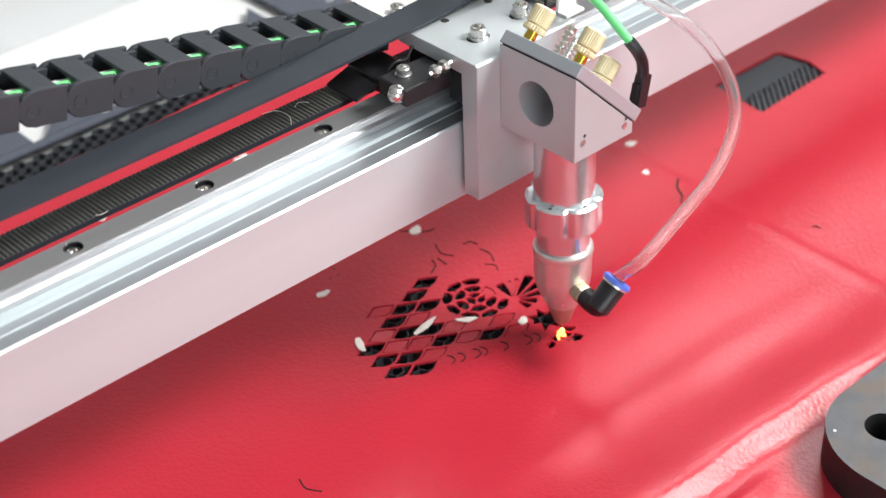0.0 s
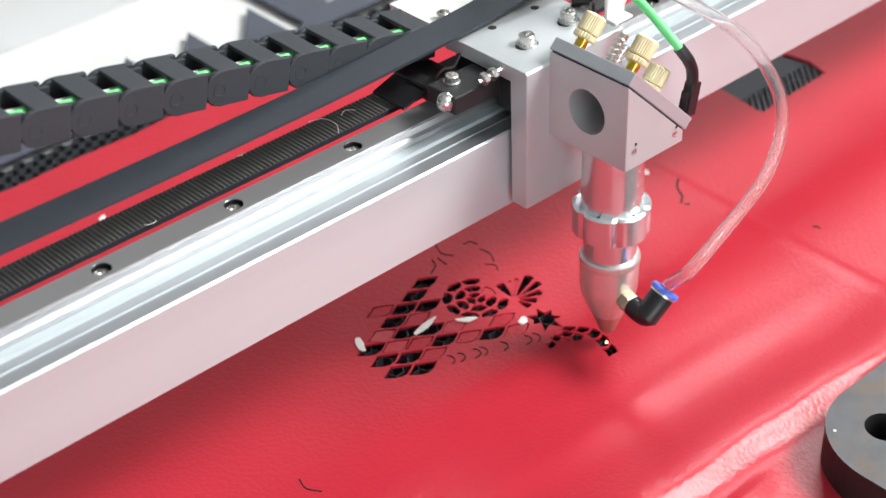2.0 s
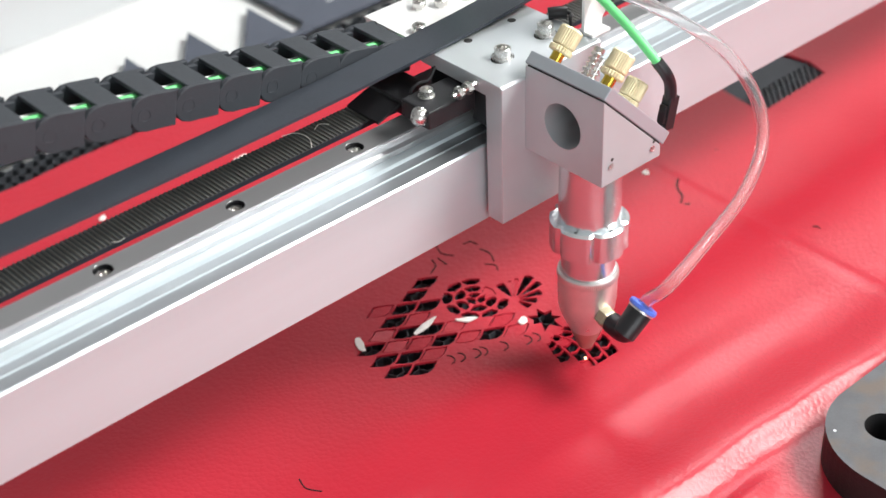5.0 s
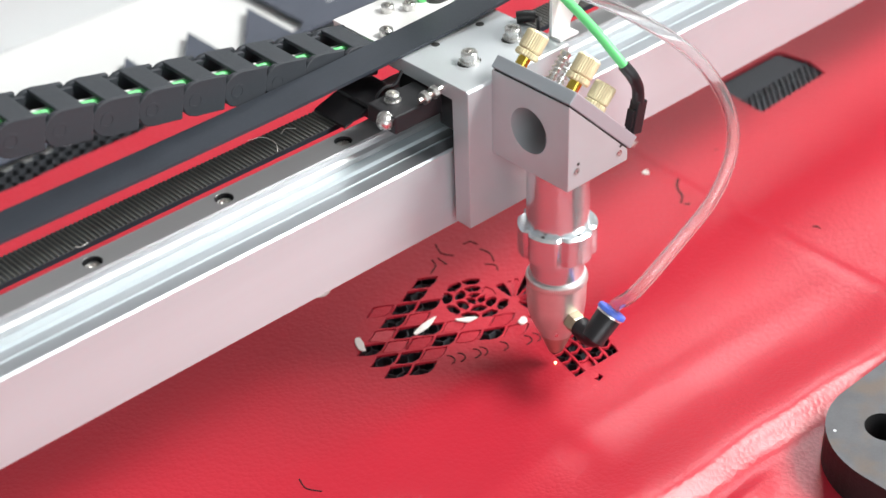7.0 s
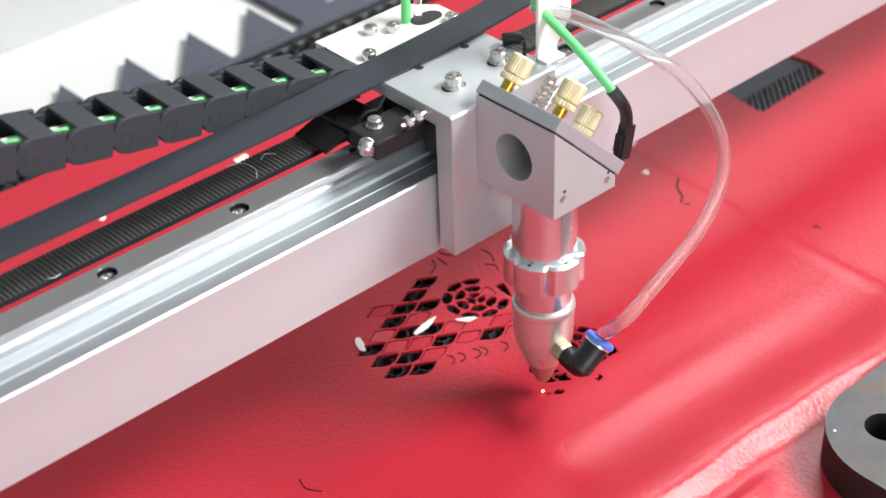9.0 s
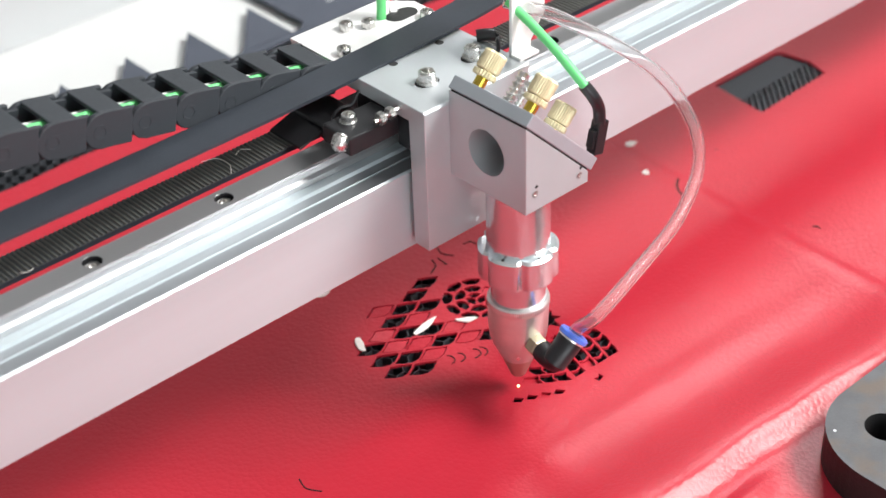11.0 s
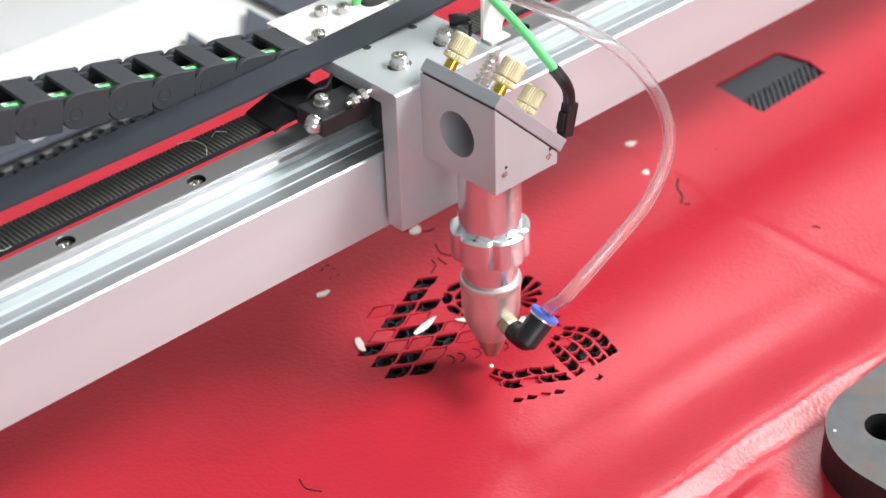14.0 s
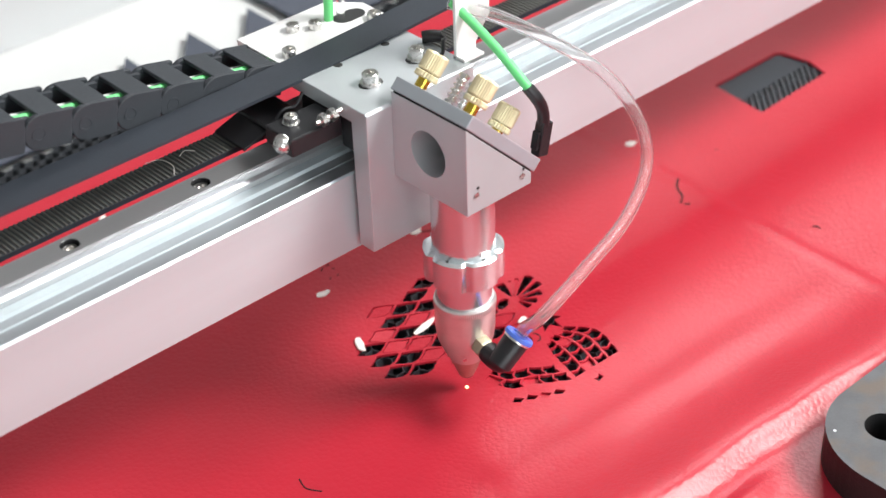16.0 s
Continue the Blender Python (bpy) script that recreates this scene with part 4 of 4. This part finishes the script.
def iron_weight():
    w = root("iron_weight", (75, -150, 0))
    tagged(w, "thick rusty iron plate with holes lying on the leather", "weight")
    x0, x1, y0, y1, r = 20.5, 150, -230, -112.7, 36
    out = []
    for cx, cy, a in ((x0 + r, y1 - r, 90), (x0 + r, y0 + r, 180), (x1 - r, y0 + r, 270), (x1 - r, y1 - r, 0)):
        for k in range(13):
            t = radians(a + 90 * k / 12)
            out.append((cx + r * math.cos(t) - 75, cy + r * math.sin(t) + 150))
    plate = part("plate", prism(out, 2, 0.3, 18, 0.6), IRON, w, "dark mill-scaled iron plate")
    # upright faces and the bore take the copy with the painted shade
    plate.data.materials.append(SHADED_IRON)
    for poly in plate.data.polygons:
        poly.material_index = 1 if abs(poly.normal.z) < 0.3 else 0
    cut = bpy.data.meshes.new("bore")
    cb = lathe([(-5, 8.5), (25, 8.5)], (-24, 12, 0), (0, 0, 1), 40)
    cb.transform(Matrix.Scale(S, 4))
    cb.to_mesh(cut)
    cb.free()
    cut.materials.append(IRON)
    cut.materials.append(SHADED_IRON)
    for poly in cut.polygons:
        poly.material_index = 1
    bored(plate, cut)
    # a black disc over the leather paints the hole's shade
    part("hole_shade", lathe([(0.4, 8.6), (0.7, 8.6)], (-24, 12, 0), (0, 0, 1), 24), BLACK_SHADE, w, "black disc for the shade at the bottom of the bolt hole")
    return w


def scraps():
    rnd = random.Random(5)
    for x, y, l, wd, turn in ((-54.5, 71, 8, 3.2, 70), (-24.7, 60.5, 13, 3.2, 10), (-7.2, 50.9, 8.5, 3, -35), (10.9, 31.8, 4.4, 3.2, 30), (160.8, 101.1, 6, 4, -20),
                             (145.8, 76.4, 3.5, 3, 50), (-42.4, 113, 6, 3, -10), (24.5, 121.5, 7, 4, 10), (2.4, 237.5, 8, 5, 10), (-82, 243, 5, 3, 30)):
        n = 9
        out = []
        for k in range(n):
            a = 2 * math.pi * k / n
            q = 0.75 + 0.4 * rnd.random()
            out.append((0.62 * l * q * math.cos(a), 0.62 * wd * q * math.sin(a)))
        bm = prism(out, 2, 0, 0.7)
        for v in bm.verts:
            v.co.z += 0.10 * abs(v.co.x) + 0.02 * v.co.x
        ob = put(bm, "scrap", SCRAP)
        ob.location = (x * S, y * S, (height(x, y) + 0.12) * S)
        ob.rotation_euler = (radians(rnd.uniform(-8, 8)), 0, radians(turn))
        tagged(ob, "curled pale scrap of leather backing", "scrap", "scraps on the leather")
    for k, pts in enumerate((((152.8, 60.3), (147, 56), (143, 49), (137.8, 45.4)), ((138, 43.5), (140.5, 41.5)), ((168, -14.5), (169.5, -16), (169, -18)), ((-130.1, 20.8), (-131.5, 16), (-131.0, 13), (-128, 8.5)), ((189.4, 66), (190.4, 65)), ((14, 98), (12, 93), (6, 90)), ((17, 97), (16.5, 90)), ((24, 106), (21, 99), (24, 93)), ((34, 97), (38, 96), (39, 92)), ((37, 88), (38, 82), (35, 76)), ((30, 77), (33, 73), (31, 69)), ((-40, 132), (-38.5, 131)), ((-33, 134), (-31.5, 133)), ((-27, 130), (-25, 130)), ((19, 127), (25, 122), (28, 118), (33, 117)))):
        bm = pipe([(x, y, height(x, y) + 0.02) for x, y in pts], 0.6 if k < 3 else 0.38, 6, steps=4)
        ob = put(bm, "cut_mark", CHAR)
        tagged(ob, "short dark burnt cut in the leather", "cut mark", "cut marks")
    for k in range(9):
        x, y = -36 + 10 * rnd.random(), 118 + 15 * rnd.random()
        ob = put(pipe([(x, y, height(x, y) + 0.02), (x + rnd.uniform(0.6, 1.6), y + rnd.uniform(-1, 1), height(x, y) + 0.02)], 0.4, 6, steps=2), "cut_mark", CHAR)
        tagged(ob, "small dark burnt speck on the leather", "cut mark", "cut marks")
    for k, u in enumerate((0.0, 0.12, 0.3, 0.38, 0.62, 0.9, 1.0)):
        x, y = -31 + 39 * u, 36.5 - 15.5 * u
        line = [(x + 3.4 * math.cos(a) - 2.2, y + 3.4 * math.sin(a) - 1.0) for a in [radians(d) for d in (50, 15, -20, -55, -95 - 12 * (k % 3))]]
        ob = put(pipe([(p, q, height(p, q) + 0.02) for p, q in line], 0.36, 6, steps=3), "cut_mark", CHAR)
        tagged(ob, "short dark burnt cut in the leather", "cut mark", "cut marks")


def added_key_panel():
    """A lamp panel on a stand, added for the key light, out of sight beside the camera."""
    w = root("added_key_panel", (1080, -980, -900))
    tagged(w, "unseen lamp panel on a black stand, added for the key light", "lamp")
    turn = look((0, 0, 0), (-1.08, 0.98, -1.67))
    bm = box(-580, 580, -400, 400, 8, 60, 6)
    bm.transform(Matrix.Translation((0, 0, 2600)) @ turn)
    part("housing", bm, WHITE_PAINT, w)
    part("pole", lathe([(20, 16), (2540, 14)], (10, -90, 0), (0, 0, 1), 16), BLACK, w)
    for k in range(3):
        a = radians(90 + 120 * k)
        part("foot", pipe([(10, -90, 260), (10 + 420 * math.cos(a), -90 + 420 * math.sin(a), 12)], 11, 10), BLACK, w)


# an unseen fixture added round the sheen light
def added_sheen_lamp():
    w = root("added_sheen_lamp", (1860, 920, 2300))
    tagged(w, "unseen lamp with a slanted shade, added for the sheen light", "lamp")
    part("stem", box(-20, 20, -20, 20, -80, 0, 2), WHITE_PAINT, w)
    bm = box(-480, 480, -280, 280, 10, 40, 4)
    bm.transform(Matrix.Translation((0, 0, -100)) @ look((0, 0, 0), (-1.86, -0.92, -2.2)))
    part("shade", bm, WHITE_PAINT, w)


room()
added_key_panel()
added_sheen_lamp()
bed()
leather()
GANTRY = gantry()
LOW_BELT, HIGH_BELT = belts()
CHAIN_OB = drag_chain()
HEAD, BLOCK, BORE = laser_head()
bored(BLOCK, BORE)
head_details(HEAD)
SPARK_OB = spark()
FLAME_OB = flame()
iron_weight()
scraps()


def motions():
    def rows(base, kx, ky):
        return [(t, pose(base[0] + kx * x * S, base[1] + ky * y * S, base[2])) for t, x, y in STEPS]
    walk(HEAD, rows((0, 0, 0), 1, 1))
    walk(SPARK_OB, rows((0, 0, 0), 1, 1))
    flare = [(-1.0, 0.0)]
    for t in (0.0, 1.1, 1.8, 2.3, 2.5, 3.0, 3.2, 5.8, 6.8, 7.4, 8.9, 11.7, 12.1, 12.5, 12.8, 13.2, 14.6, 15.5):
        if t - 0.1 > flare[-1][0]:
            flare.append((t - 0.1, -30.0))
        flare += [(t, 0.0), (t + 0.1, -30.0)]
    flare = [f for f in flare if f[0] >= 0.0] + [(16.0, -30.0)]
    walk(FLAME_OB, [(t, pose(head_at(t)[0] * S, head_at(t)[1] * S, z * S)) for t, z in flare])
    walk(CHAIN_OB, rows((0, 0, 0.130), 1, 1))
    walk(GANTRY, rows((0, 0, 0.074), 0, 1))
    walk(LOW_BELT, rows((0, 0.0792, 0.119), 1, 1))
    walk(HIGH_BELT, rows((0, 0.070, 0), 0, 1))
    for ob, (x, y, z), t, is_open, lean in PIECES:
        whole = pose(x, y, z)
        if is_open:
            walk(ob, [(0.0, whole), (t, whole), (t + 0.25, pose(x, y, z - 0.034, 20 * lean, 30 * lean, 0)), (16.0, pose(x, y, z - 0.034, 20 * lean, 30 * lean, 0))])
        else:
            walk(ob, [(0.0, whole), (t, whole), (t + 0.2, pose(x, y, z - 0.0013, 6 * lean, 8, 3 * lean)), (16.0, pose(x, y, z - 0.0013, 6 * lean, 8, 3 * lean))])


motions()
